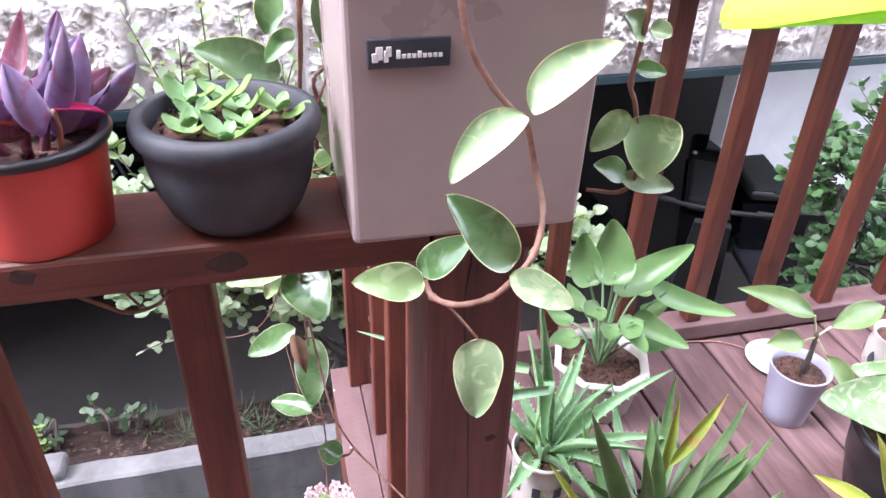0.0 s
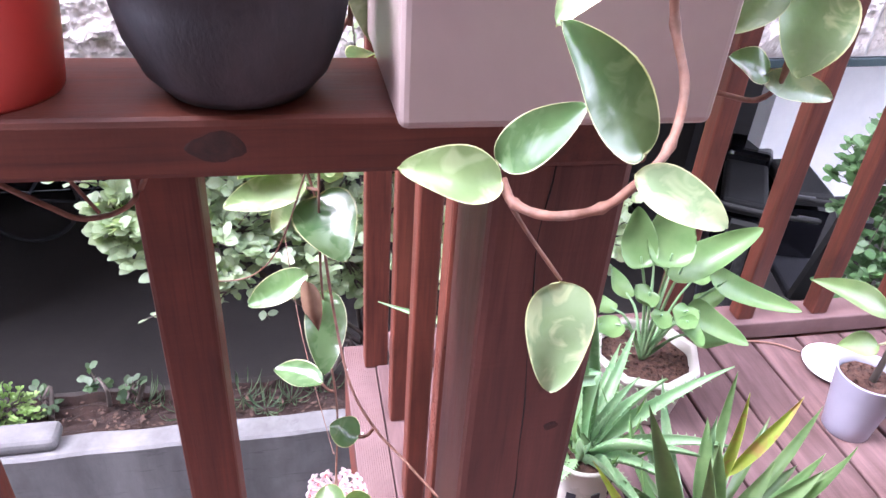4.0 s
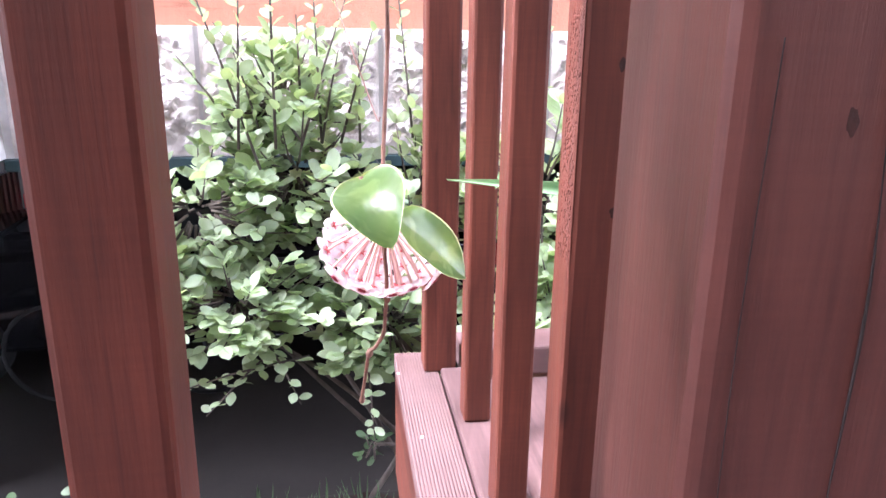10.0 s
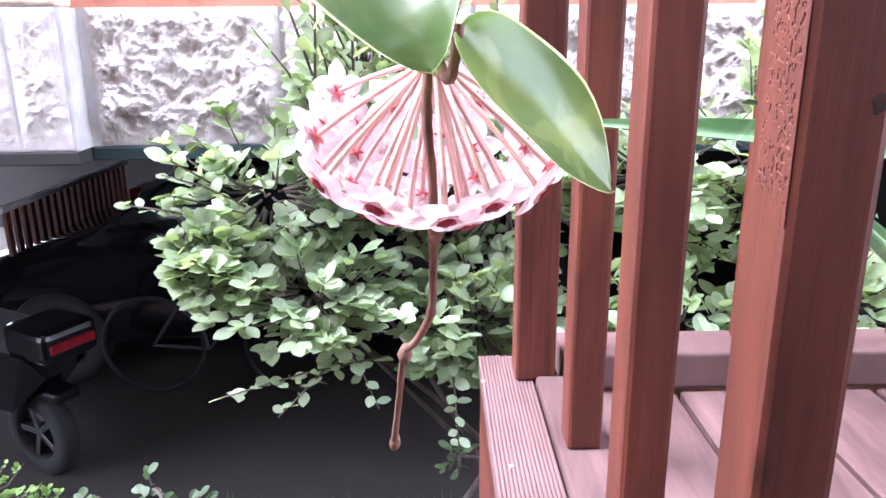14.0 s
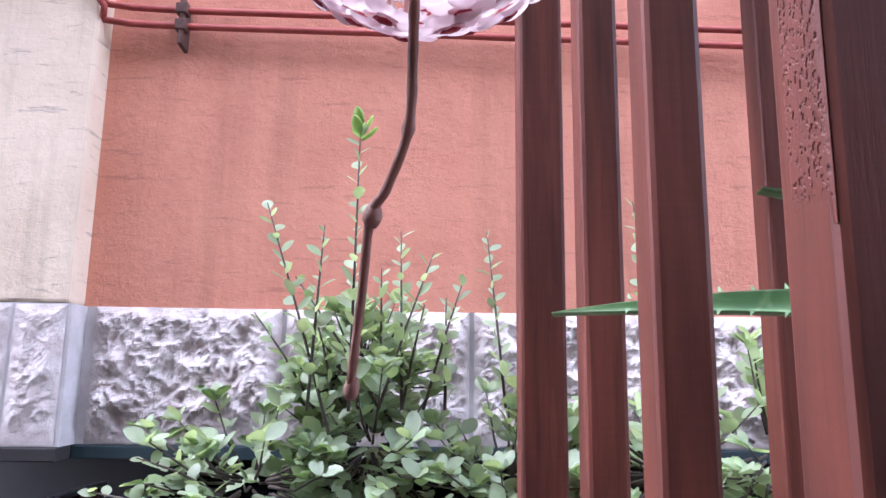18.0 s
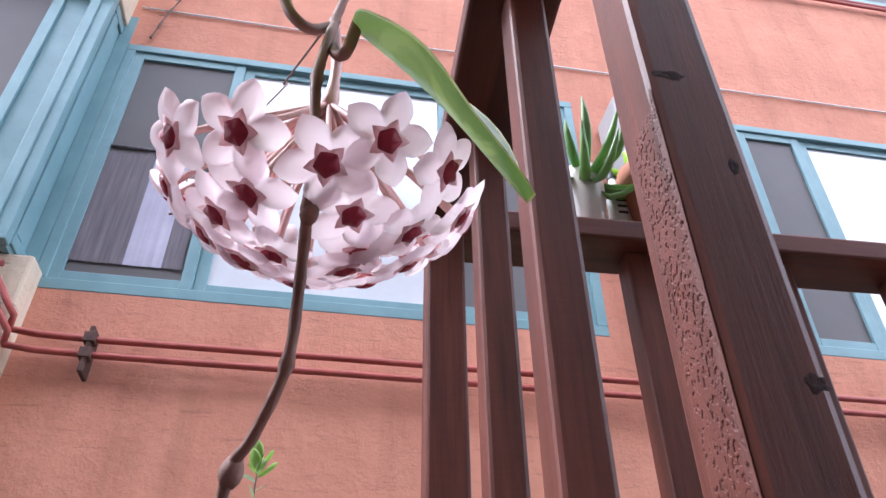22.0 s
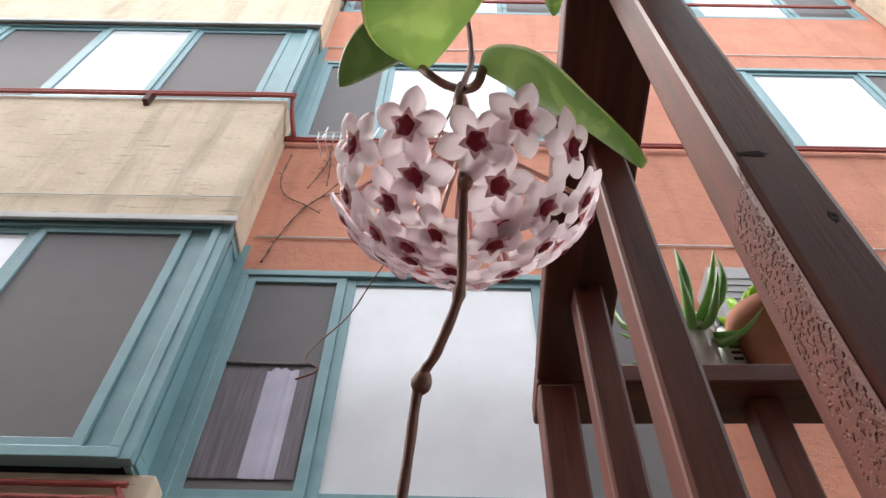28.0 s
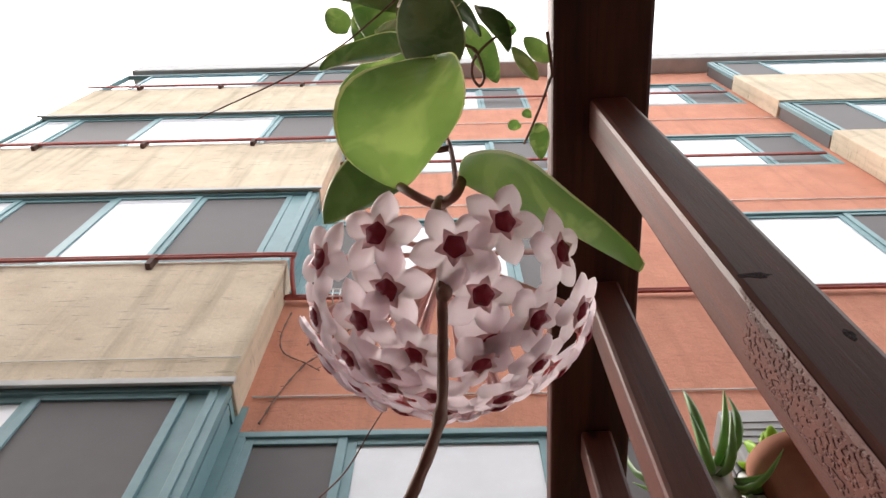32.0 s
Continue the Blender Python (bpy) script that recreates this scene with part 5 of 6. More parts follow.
M["ink"] = surface("blue_black_ink", (0.02, 0.022, 0.03), (0.05, 0.055, 0.07), 20.0, rough=0.4)


def pot(name, label, at, profile, mat, soil_r, soil_z, sides=44, rim=None, category="flower pot"):
    """A turned pot with open mouth, inner wall and a bed of soil. The profile runs from the foot up to the rim."""
    ob = thing(name, label, category, at=at)
    top_r, top_z = profile[-1]
    inner = [(top_r - 0.004, top_z - 0.001), (soil_r + 0.0015, soil_z - 0.002), (soil_r - 0.004, soil_z - 0.012)]
    part("body", lathe(profile + inner, sides), M[mat], ob, smooth=True)
    if rim:
        part("rim", lathe([(top_r - 0.003, top_z - 0.005), (top_r + 0.003, top_z - 0.0045), (top_r + 0.0042, top_z), (top_r + 0.001, top_z + 0.003), (top_r - 0.004, top_z + 0.001)], sides, caps=False), M[rim], ob, smooth=True)
    bm = bmesh.new()
    n = 14
    g = [[bm.verts.new((soil_r * r / 6 * math.cos(2 * math.pi * q / n), soil_r * r / 6 * math.sin(2 * math.pi * q / n), soil_z + 0.003 * noise.noise((r * 1.3 + at[0] * 9, q * 1.7, 3)))) for q in range(n)] for r in range(1, 7)]
    c = bm.verts.new((0, 0, soil_z + 0.002))
    for q in range(n):
        bm.faces.new((c, g[0][q], g[0][(q + 1) % n]))
        for r in range(5):
            bm.faces.new((g[r][q], g[r + 1][q], g[r + 1][(q + 1) % n], g[r][(q + 1) % n]))
    part("potting_soil", bm, M["mulch"], ob)
    rr = random.Random(int(at[0] * 1000))
    verts, faces = [], []
    for k in range(int(60 * (soil_r / 0.05) ** 2)):
        a, r = rr.uniform(0, 6.28), soil_r * 0.95 * math.sqrt(rr.random())
        m = pose(r * math.cos(a), r * math.sin(a), soil_z + 0.003, rr.uniform(0, 360), rr.uniform(0, 360), rr.uniform(0, 360))
        b = len(verts)
        s = rr.uniform(0.0015, 0.004)
        for p in ((-s, -s * 0.6, -s * 0.4), (s, -s * 0.5, -s * 0.4), (0, s, -s * 0.4), (0, 0, s * 0.6)):
            verts.append(tuple(m @ Vector(p)))
        faces += [(b, b + 2, b + 1), (b, b + 1, b + 3), (b + 1, b + 2, b + 3), (b + 2, b, b + 3)]
    joined("soil_chips", verts, faces, M["mulch"], ob)
    return ob


# square ceramic planter on the post
planter = thing("ceramic_planter", "square mauve glazed ceramic planter standing on the railing corner", "planter", at=(0.134, 0.53, 0.892))
bm = box(-0.0865, 0.0865, -0.0865, 0.0865, 0.0, 0.215, 0.005, seg=3)
for v in bm.verts:
    k = 1 + 0.025 * v.co.z / 0.2
    v.co.x *= k
    v.co.y *= k
box(-0.094, 0.094, -0.094, 0.094, 0.2, 0.222, 0.004, bm)
part("body", bm, M["ceramic"], planter, smooth=False)
plate = part("label_plate", box(-0.073, -0.019, -0.0905, -0.087, 0.132, 0.151, 0.001), M["ink"], planter, "black maker's plate with white device")
for x0, x1, z0, z1 in ((-0.07, -0.066, 0.1365, 0.1425), (-0.0675, -0.063, 0.138, 0.1465), (-0.0625, -0.0595, 0.1365, 0.144), (-0.061, -0.0575, 0.14, 0.1465)):
    part("plate_mark", box(x0, x1, -0.0912, -0.0904, z0, z1, 0.0004), M["white"], plate)
for k in range(9):
    x0, tall = -0.0545 + 0.0034 * k, (0.0055, 0.0028, 0.003, 0.0028, 0.0045, 0.0028, 0.0028, 0.003, 0.0028)[k]
    part("plate_script", box(x0, x0 + 0.0026, -0.0912, -0.0904, 0.1385, 0.1385 + tall, 0.0003), M["white"], plate)

# charcoal bowl with seedlings on the near handrail
bowl = pot("clay_bowl", "dark charcoal clay bowl of small green seedlings on the handrail", (-0.032, 0.508, 0.892),
           [(0.032, 0.0), (0.038, 0.002), (0.049, 0.014), (0.0565, 0.032), (0.0605, 0.052), (0.061, 0.066), (0.0645, 0.069), (0.067, 0.074), (0.0672, 0.08), (0.065, 0.0855), (0.06, 0.0865)], "blackpot", 0.055, 0.072)
rng = random.Random(61)
M["seedling"] = leaf_material("seedling_leaf", (0.17, 0.33, 0.14), (0.3, 0.48, 0.2), 0.5, 0.3, 30.0)
for k in range(8):
    a, r = k * 2.4 + 0.5, 0.044 * math.sqrt((k + 0.4) / 8)
    c = Vector((r * math.cos(a), r * math.sin(a), 0.073))
    for q in range(5):
        w = q * 1.26 + rng.uniform(-0.3, 0.3)
        l = rng.uniform(0.013, 0.021) * (1.55 if q in (0, 2) else 1.0)
        d = Vector((math.cos(w), math.sin(w), rng.uniform(0.35, 1.1))).normalized()
        b = c + Vector((0, 0, rng.uniform(0.004, 0.012)))
        part("leaf", leaf_mesh(b, b + d * l, l * 0.62, Vector((-d.x * d.z, -d.y * d.z, 1)), "oval", -0.1, 0.12, 0.0006, 6, 2, 0.05, q, margin=False), M["seedling" if q % 3 else "boxleaf"], bowl, smooth=True)

# red plastic pot with a purple plant
redpot = pot("plastic_pot", "orange-red plastic pot holding a purple spiderwort on the handrail", (-0.168, 0.51, 0.892),
             [(0.044, 0.0), (0.045, 0.002), (0.0475, 0.02), (0.0535, 0.073), (0.0542, 0.077)], "redpot", 0.05, 0.064, rim="blackplastic")
rng = random.Random(62)
for k in range(15):
    a = k * 2.4 + 0.6
    t = 0.25 + 0.95 * rng.random()
    d = Vector((math.cos(a) * math.sin(t), math.sin(a) * math.sin(t), math.cos(t)))
    b = Vector((0.02 * math.cos(a + 1), 0.02 * math.sin(a + 1), 0.07 + 0.006 * (k % 5)))
    part("leaf", leaf_mesh(b, b + d * rng.uniform(0.065, 0.115), rng.uniform(0.018, 0.026), Vector((-math.cos(a) * math.cos(t), -math.sin(a) * math.cos(t), math.sin(t))), "lance", -0.14, 0.55, 0.0011, 12, 3, 0.04, k, margin=False), M["purple" if k % 3 else "maroon"], redpot, smooth=True)
for k in range(4):
    part("plant_stem", tube(curve([(0.012 * math.cos(k * 1.7), 0.012 * math.sin(k * 1.7), 0.06), (0.016 * math.cos(k * 1.7), 0.016 * math.sin(k * 1.7), 0.08), (0.024 * math.cos(k * 1.7), 0.024 * math.sin(k * 1.7), 0.1)], 4), 0.0035, 8), M["maroon"], redpot, smooth=True)
part("bud", leaf_mesh((0.03, -0.02, 0.1), (0.062, -0.025, 0.098), 0.006, (0, -0.5, 1), "lance", 0.1, 0.4, 0.002, 8, 2, 0, 0, margin=False), M["pinkbud"], redpot, "bright pink bud", smooth=True)
part("flower_stalk", tube(curve([(0.025, -0.012, 0.066), (0.03, -0.018, 0.085), (0.03, -0.02, 0.1)], 4), 0.002, 6), M["stemred"], redpot, smooth=True)

# aloe in a patterned white pot
aloe = pot("aloe_pot", "cream glazed pot with dark pattern holding a spiny aloe", (0.432, 0.86, DECK),
           [(0.045, 0.0), (0.05, 0.004), (0.058, 0.08), (0.057, 0.15), (0.0585, 0.158), (0.0615, 0.163), (0.0605, 0.17)], "whiteglaze", 0.053, 0.155)
for k in range(9):
    a = 2 * math.pi * k / 9
    bm = box(-0.008, 0.008, -0.0012, 0.0012, -0.012, 0.012, 0.001)
    bmesh.ops.transform(bm, matrix=pose(0.0587 * math.cos(a), 0.0587 * math.sin(a), 0.105, 0, 0, math.degrees(a) + 90), verts=bm.verts)
    part("painted_motif", bm, M["ink"], aloe)


def aloe_leaf(parent, base, tip, width, droop=-0.1, n=(0, -0.3, 1)):
    """A thick tapering leaf with small teeth along both edges."""
    o = Vector(parent.location)
    base, tip = Vector(base) - o, Vector(tip) - o
    bm = leaf_mesh(base, tip, width, n, "aloe", droop, 0.35, width * 0.22, 16, 3, 0, 0, margin=False)
    d = (tip - base)
    side = d.normalized().cross(Vector(n).normalized()).normalized()
    up = side.cross(d.normalized())
    for k in range(2, 14):
        s = k / 16
        w = (1 - s ** 1.5) ** 0.9 * min(1, 0.7 + s) * width / 2
        for sg in (-1, 1):
            p = base + d * s + side * (sg * w) + up * (droop * d.length * 4 * s * (1 - s) + 0.35 * width * 0.7)
            q = [bm.verts.new(p + d.normalized() * 0.0016), bm.verts.new(p - d.normalized() * 0.0016), bm.verts.new(p + side * sg * 0.005 + d.normalized() * 0.0015)]
            bm.faces.new(q if sg > 0 else q[::-1])
    return part("leaf", bm, M["aloe"], parent, smooth=True)


for b, t, w in (((0.4, 0.9, 0.308), (0.1127, 1.0487, 0.321), 0.026), ((0.42, 0.85, 0.3), (0.1694, 0.8132, 0.356), 0.022), ((0.435, 0.87, 0.14), (0.405, 0.9, 0.46), 0.032), ((0.43, 0.86, 0.14), (0.385, 0.88, 0.4), 0.026), ((0.445, 0.86, 0.13), (0.68, 0.88, 0.27), 0.03),
                ((0.45, 0.86, 0.13), (0.7, 0.84, 0.12), 0.028), ((0.41, 0.85, 0.13), (0.33, 0.78, 0.12), 0.036), ((0.44, 0.85, 0.13), (0.52, 0.72, 0.2), 0.028), ((0.44, 0.87, 0.13), (0.56, 1.0, 0.27), 0.028), ((0.42, 0.87, 0.13), (0.27, 0.96, 0.3), 0.028), ((0.43, 0.84, 0.13), (0.42, 0.72, 0.22), 0.026)):
    aloe_leaf(aloe, b, t, w, 0.1 if t[2] < 0.3 else 0.035, (-0.25, -0.85, 0.45) if t[0] < 0.2 else (0, -0.3, 1))
part("aloe_stem", tube(curve([(-0.005, 0.0, 0.16), (-0.01, 0.005, 0.24), (-0.006, 0.01, 0.325)], 5), 0.012, 10), M["aloe"], aloe, smooth=True)
rng = random.Random(63)
tuft("leaf", "", (0.455, 0.865, 0.13), 14, 0.13, 0.012, "greenleaf", rng, 1.1, parent=aloe, kind="lance", arch=0.25)

# white planter with arrow-leaved plant
aroid = pot("white_planter", "chipped white planter of bright-green arrow-leaved aroid", (0.665, 1.11, DECK),
            [(0.075, 0.0), (0.08, 0.004), (0.1, 0.12), (0.112, 0.126), (0.112, 0.134), (0.1, 0.135)], "whiteglaze", 0.095, 0.112, sides=8)


def arrow_leaf(parent, root, base, tip, width, n, mat="greenleaf", arch=-0.12):
    o = Vector(parent.location)
    root, base, tip = Vector(root) - o, Vector(base) - o, Vector(tip) - o
    c = curve([tuple(root), tuple(root.lerp(base, 0.55) + Vector((0, 0, 0.03))), tuple(base)], 5)
    part("leaf_stalk", tube(c, [0.004 - 0.0002 * k for k in range(len(c))], 6), M["aloe"], parent, smooth=True)
    d = (tip - base)
    part("leaf", leaf_mesh(base - d * 0.22, tip, width, n, "heart", arch, 0.16, 0.0008, 14, 4, 0.05, 1, margin=False), M[mat], parent, smooth=True)


for b, t, w in (((0.578, 1.07, 0.365), (0.567, 1.1, 0.45), 0.066), ((0.63, 1.06, 0.375), (0.628, 1.1, 0.475), 0.085), ((0.68, 1.09, 0.325), (0.81, 1.08, 0.405), 0.068), ((0.78, 1.09, 0.285), (0.945, 1.06, 0.22), 0.052), ((0.6, 1.05, 0.3), (0.55, 1.0, 0.33), 0.05), ((0.72, 1.06, 0.24), (0.8, 1.0, 0.2), 0.05), ((0.66, 1.16, 0.3), (0.72, 1.24, 0.26), 0.05), ((0.68, 1.04, 0.26), (0.63, 0.97, 0.28), 0.05)):
    arrow_leaf(aroid, (0.66, 1.11, 0.08), b, t, w, (-0.25, -0.6, 0.75))

# strap-leaved plant near the post
strap = pot("dark_pot", "black plastic pot crowded with dark strap leaves", (0.6, 0.72, DECK), [(0.06, 0.0), (0.062, 0.003), (0.075, 0.08), (0.076, 0.085)], "blackplastic", 0.07, 0.078)
for k, (b, t, w) in enumerate((((0.55, 0.72, 0.06), (0.424, 0.71, 0.385), 0.036), ((0.57, 0.7, 0.06), (0.5, 0.66, 0.33), 0.03), ((0.6, 0.72, 0.06), (0.56, 0.72, 0.285), 0.032), ((0.62, 0.72, 0.06), (0.69, 0.74, 0.2), 0.03), ((0.64, 0.72, 0.06), (0.74, 0.7, 0.22), 0.03), ((0.6, 0.68, 0.06), (0.6, 0.58, 0.22), 0.03), ((0.58, 0.7, 0.06), (0.47, 0.62, 0.2), 0.03), ((0.62, 0.7, 0.06), (0.7, 0.62, 0.2), 0.03), ((0.57, 0.73, 0.06), (0.44, 0.74, 0.2), 0.026), ((0.55, 0.7, 0.06), (0.39, 0.66, 0.27), 0.024), ((0.63, 0.74, 0.06), (0.78, 0.78, 0.13), 0.028), ((0.6, 0.75, 0.06), (0.63, 0.84, 0.2), 0.028))):
    o = Vector(strap.location)
    part("leaf", leaf_mesh(Vector(b) - o, Vector(t) - o, w, (-0.3, -0.7, 0.6), "lance", 0.06, 0.25, 0.001, 12, 3, 0, 0, margin=False), M["darkleaf"], strap, smooth=True)
for b, t, w in (((0.62, 0.76, 0.1), (0.606, 0.75, 0.345), 0.018), ((0.63, 0.76, 0.15), (0.7, 0.75, 0.325), 0.022), ((0.51, 0.66, 0.06), (0.36, 0.7, 0.3), 0.02)):
    o = Vector(strap.location)
    part("leaf", leaf_mesh(Vector(b) - o, Vector(t) - o, w, (-0.3, -0.7, 0.6), "lance", 0.05, 0.3, 0.001, 12, 3, 0, 0, margin=False), M["yellowleaf"], strap, smooth=True)

# a second ring of leaves round the strap plant, and more in the aloe and the aroid
rng = random.Random(81)
for k in range(26):
    a = 2.4 * k
    r, t = rng.uniform(0.02, 0.07), rng.uniform(0.35, 1.25)
    b = Vector((r * math.cos(a), r * math.sin(a), 0.085))
    d = Vector((math.cos(a) * math.sin(t), math.sin(a) * math.sin(t), math.cos(t)))
    part("leaf", leaf_mesh(b, b + d * rng.uniform(0.16, 0.27), rng.uniform(0.016, 0.026), Vector((-math.cos(a) * math.cos(t), -math.sin(a) * math.cos(t), math.sin(t))), "lance", -0.1, 0.22, 0.0008, 10, 2, 0.02, k, margin=False), M[("darkleaf", "greenleaf", "darkleaf", "aloe")[k % 4]], strap, smooth=True)
rng = random.Random(82)
for k in range(12):
    a, t = 2.4 * k, rng.uniform(0.5, 1.2)
    b = Vector((0.43 + 0.015 * math.cos(a), 0.86 + 0.015 * math.sin(a), 0.13))
    d = Vector((math.cos(a) * math.sin(t), math.sin(a) * math.sin(t), math.cos(t)))
    if d.x > -0.4:
        aloe_leaf(aloe, b, b + d * rng.uniform(0.14, 0.22), 0.026, 0.08, (-d.x, -d.y, 1.2))
rng = random.Random(83)
for k in range(9):
    a = 2.4 * k
    b = Vector((0.665 + 0.09 * math.cos(a), 1.11 + 0.09 * math.sin(a), rng.uniform(0.17, 0.27)))
    d = Vector((math.cos(a), math.sin(a), rng.uniform(-0.3, 0.6))).normalized()
    arrow_leaf(aroid, (0.66, 1.11, 0.08), b, b + d * rng.uniform(0.05, 0.09), rng.uniform(0.035, 0.055), (-0.3 * d.x, -0.3 * d.y - 0.3, 0.9))

# rubber plant in a lilac pot
rubber = pot("lilac_pot", "pale lilac plastic pot with a young rubber plant", (1.08, 0.975, DECK), [(0.044, 0.0), (0.046, 0.002), (0.05, 0.04), (0.0505, 0.042), (0.064, 0.145), (0.0655, 0.148), (0.065, 0.15)], "lilac", 0.058, 0.128)
o = Vector(rubber.location)
part("trunk", tube(curve([(0.01, 0.0, 0.12), (0.012, 0.0, 0.18), (0.008, 0.0, 0.245)], 5), [0.0075 - 0.0003 * k for k in range(11)], 8), M["bark"], rubber, smooth=True)
M["rubberleaf"] = leaf_material("rubber_plant_leaf", (0.22, 0.36, 0.12), (0.34, 0.47, 0.2), 0.3, 0.3, 14.0)
M["leafrib"] = leaf_material("pale_leaf_rib", (0.5, 0.55, 0.3), (0.6, 0.64, 0.4), 0.5, 0.2)
for b, t, w in (((1.075, 0.985, 0.255), (0.875, 1.0, 0.345), 0.055), ((1.055, 0.97, 0.2), (0.96, 0.97, 0.21), 0.05), ((1.13, 0.985, 0.215), (1.31, 1.03, 0.21), 0.058), ((1.11, 0.95, 0.165), (1.19, 0.92, 0.06), 0.05)):
    b, t = Vector(b) - o, Vector(t) - o
    lf = part("leaf", leaf_mesh(b, t, w, (-0.1, -0.6, 0.8), "lance", 0.07, 0.14, 0.0008, 14, 4, 0.03, 2, margin=False), M["rubberleaf"], rubber, smooth=True)
    part("petiole", tube(curve([(0.009, 0, 0.23), tuple((b + Vector((0.009, 0, 0.23))) / 2), tuple(b)], 3), 0.0025, 6), M["leafrib"], rubber, smooth=True)
saucer = thing("saucer", "white glazed plant saucer lying on the deck", "saucer", at=(1.175, 1.14, DECK))
part("dish", lathe([(0.05, 0.0), (0.052, 0.003), (0.073, 0.012), (0.075, 0.014), (0.072, 0.014), (0.052, 0.006), (0.02, 0.005)], 40), M["white"], saucer, smooth=True)
twig = thing("dry_leaf_stalk", "thin dry leaf stalk fallen on the boards", "twig", at=(1.05, 1.24, DECK))
part("stalk", tube(curve([(-0.09, 0.02, 0.003), (-0.03, 0.01, 0.005), (0.03, -0.005, 0.004), (0.075, -0.04, 0.004)], 5), [0.0035, 0.003] + [0.002] * 14, 6), M["stemred"], twig, smooth=True)

# large black pot with variegated leaves
bigpot = pot("black_planter", "large glossy black planter of variegated leaves", (1.17, 0.72, DECK), [(0.1, 0.0), (0.105, 0.004), (0.125, 0.09), (0.132, 0.16), (0.138, 0.168), (0.138, 0.178), (0.13, 0.18)], "blackplastic", 0.12, 0.16)
for b, t, w in (((1.14, 0.74, 0.22), (0.95, 0.79, 0.225), 0.12), ((1.2, 0.74, 0.24), (1.1, 0.88, 0.2), 0.11), ((1.18, 0.7, 0.25), (1.04, 0.6, 0.2), 0.1), ((1.22, 0.7, 0.26), (1.35, 0.66, 0.22), 0.1)):
    arrow_leaf(bigpot, (1.17, 0.72, 0.14), b, t, w, (-0.2, -0.5, 0.8), "variegated")
for b, t, w in (((1.0, 0.62, 0.12), (0.945, 0.66, 0.27), 0.026), ((1.0, 0.62, 0.1), (1.09, 0.66, 0.14), 0.022), ((0.99, 0.62, 0.1), (0.87, 0.62, 0.17), 0.03), ((1.0, 0.6, 0.1), (1.05, 0.52, 0.16), 0.022), ((0.99, 0.63, 0.1), (0.9, 0.7, 0.13), 0.028)):
    ob = bpy.data.objects.get("red_tipped_plant") or pot("red_tipped_plant", "small plant with red-tipped yellow-green leaves in a black pot", (0.995, 0.56, DECK), [(0.04, 0.0), (0.055, 0.09), (0.056, 0.1)], "blackplastic", 0.05, 0.09)
    o = Vector(ob.location)
    part("leaf", leaf_mesh(Vector(b) - o, Vector(t) - o, w, (-0.3, -0.6, 0.7), "lance", 0.05, 0.3, 0.001, 12, 3, 0, 0, margin=False), M["yellowleaf"], ob, smooth=True)
cachepot = pot("patterned_pot", "small cream pot with a blue-black leaf pattern", (1.4, 1.03, DECK), [(0.045, 0.0), (0.06, 0.05), (0.062, 0.1), (0.055, 0.13), (0.06, 0.14)], "whiteglaze", 0.05, 0.125)
for k in range(6):
    a = 2 * math.pi * k / 6
    bm = leaf_mesh((0, 0, -0.02), (0, 0, 0.025), 0.02, (0, -1, 0), "lance", 0, 0, 0.001, 6, 1, 0, 0, margin=False)
    bmesh.ops.transform(bm, matrix=pose(0.0625 * math.cos(a), 0.0625 * math.sin(a), 0.075, 0, 0, math.degrees(a) + 90), verts=bm.verts)
    part("painted_leaf", bm, M["ink"], cachepot)

# tall plant whose lime leaf hangs over the deck
tall = pot("tall_planter", "tall terracotta planter of a lime-leaved elephant ear", (0.78, 0.12, DECK), [(0.1, 0.0), (0.14, 0.3), (0.15, 0.31), (0.15, 0.34)], "terracotta", 0.13, 0.31)
arrow_leaf(tall, (0.78, 0.12, 0.28), (0.5, 0.36, 1.085), (0.268, 0.385, 1.062), 0.2, (-0.1, -0.35, 0.95), "limebig", 0.05)
arrow_leaf(tall, (0.79, 0.13, 0.28), (0.95, 0.2, 1.0), (1.2, 0.1, 0.95), 0.2, (0.1, -0.3, 0.95), "limebig", 0.05)

# pots on the far handrail
spider = pot("white_pot", "white glazed pot of strap-leaved spider plant on the far handrail", (0.352, 1.292, 0.892), [(0.022, 0.0), (0.024, 0.002), (0.029, 0.06), (0.03, 0.1), (0.031, 0.115)], "whiteglaze", 0.026, 0.105)
rng = random.Random(71)
tuft("leaf", "", (0.352, 1.292, 0.995), 30, 0.135, 0.017, "greenleaf", rng, 2.0, parent=spider, kind="strap", arch=0.42)
terra = pot("terracotta_pot", "terracotta pot with a small green seedling on the far handrail", (0.468, 1.292, 0.892), [(0.035, 0.0), (0.037, 0.002), (0.05, 0.1), (0.055, 0.102), (0.056, 0.13), (0.054, 0.132)], "terracotta", 0.048, 0.118)
rng = random.Random(72)
tuft("leaf", "", (0.445, 1.28, 1.01), 9, 0.06, 0.026, "limebig", rng, 0.9, parent=terra, kind="oval", arch=0.1)
bottle = thing("plastic_bottle", "white plastic bottle with a plain label on the far handrail", "bottle", at=(0.415, 1.322, 0.892))
part("body", lathe([(0.014, 0.0), (0.016, 0.003), (0.016, 0.1), (0.013, 0.115), (0.008, 0.122), (0.008, 0.14)], 24), M["white"], bottle, smooth=True)
part("cap", lathe([(0.0095, 0.1402), (0.0095, 0.158), (0.008, 0.16)], 18), M["ink"], bottle)
for k in range(3):
    part("label_line", box(-0.008, 0.006, -0.0172, -0.0158, 0.06 + 0.012 * k, 0.064 + 0.012 * k), M["ink"], bottle)

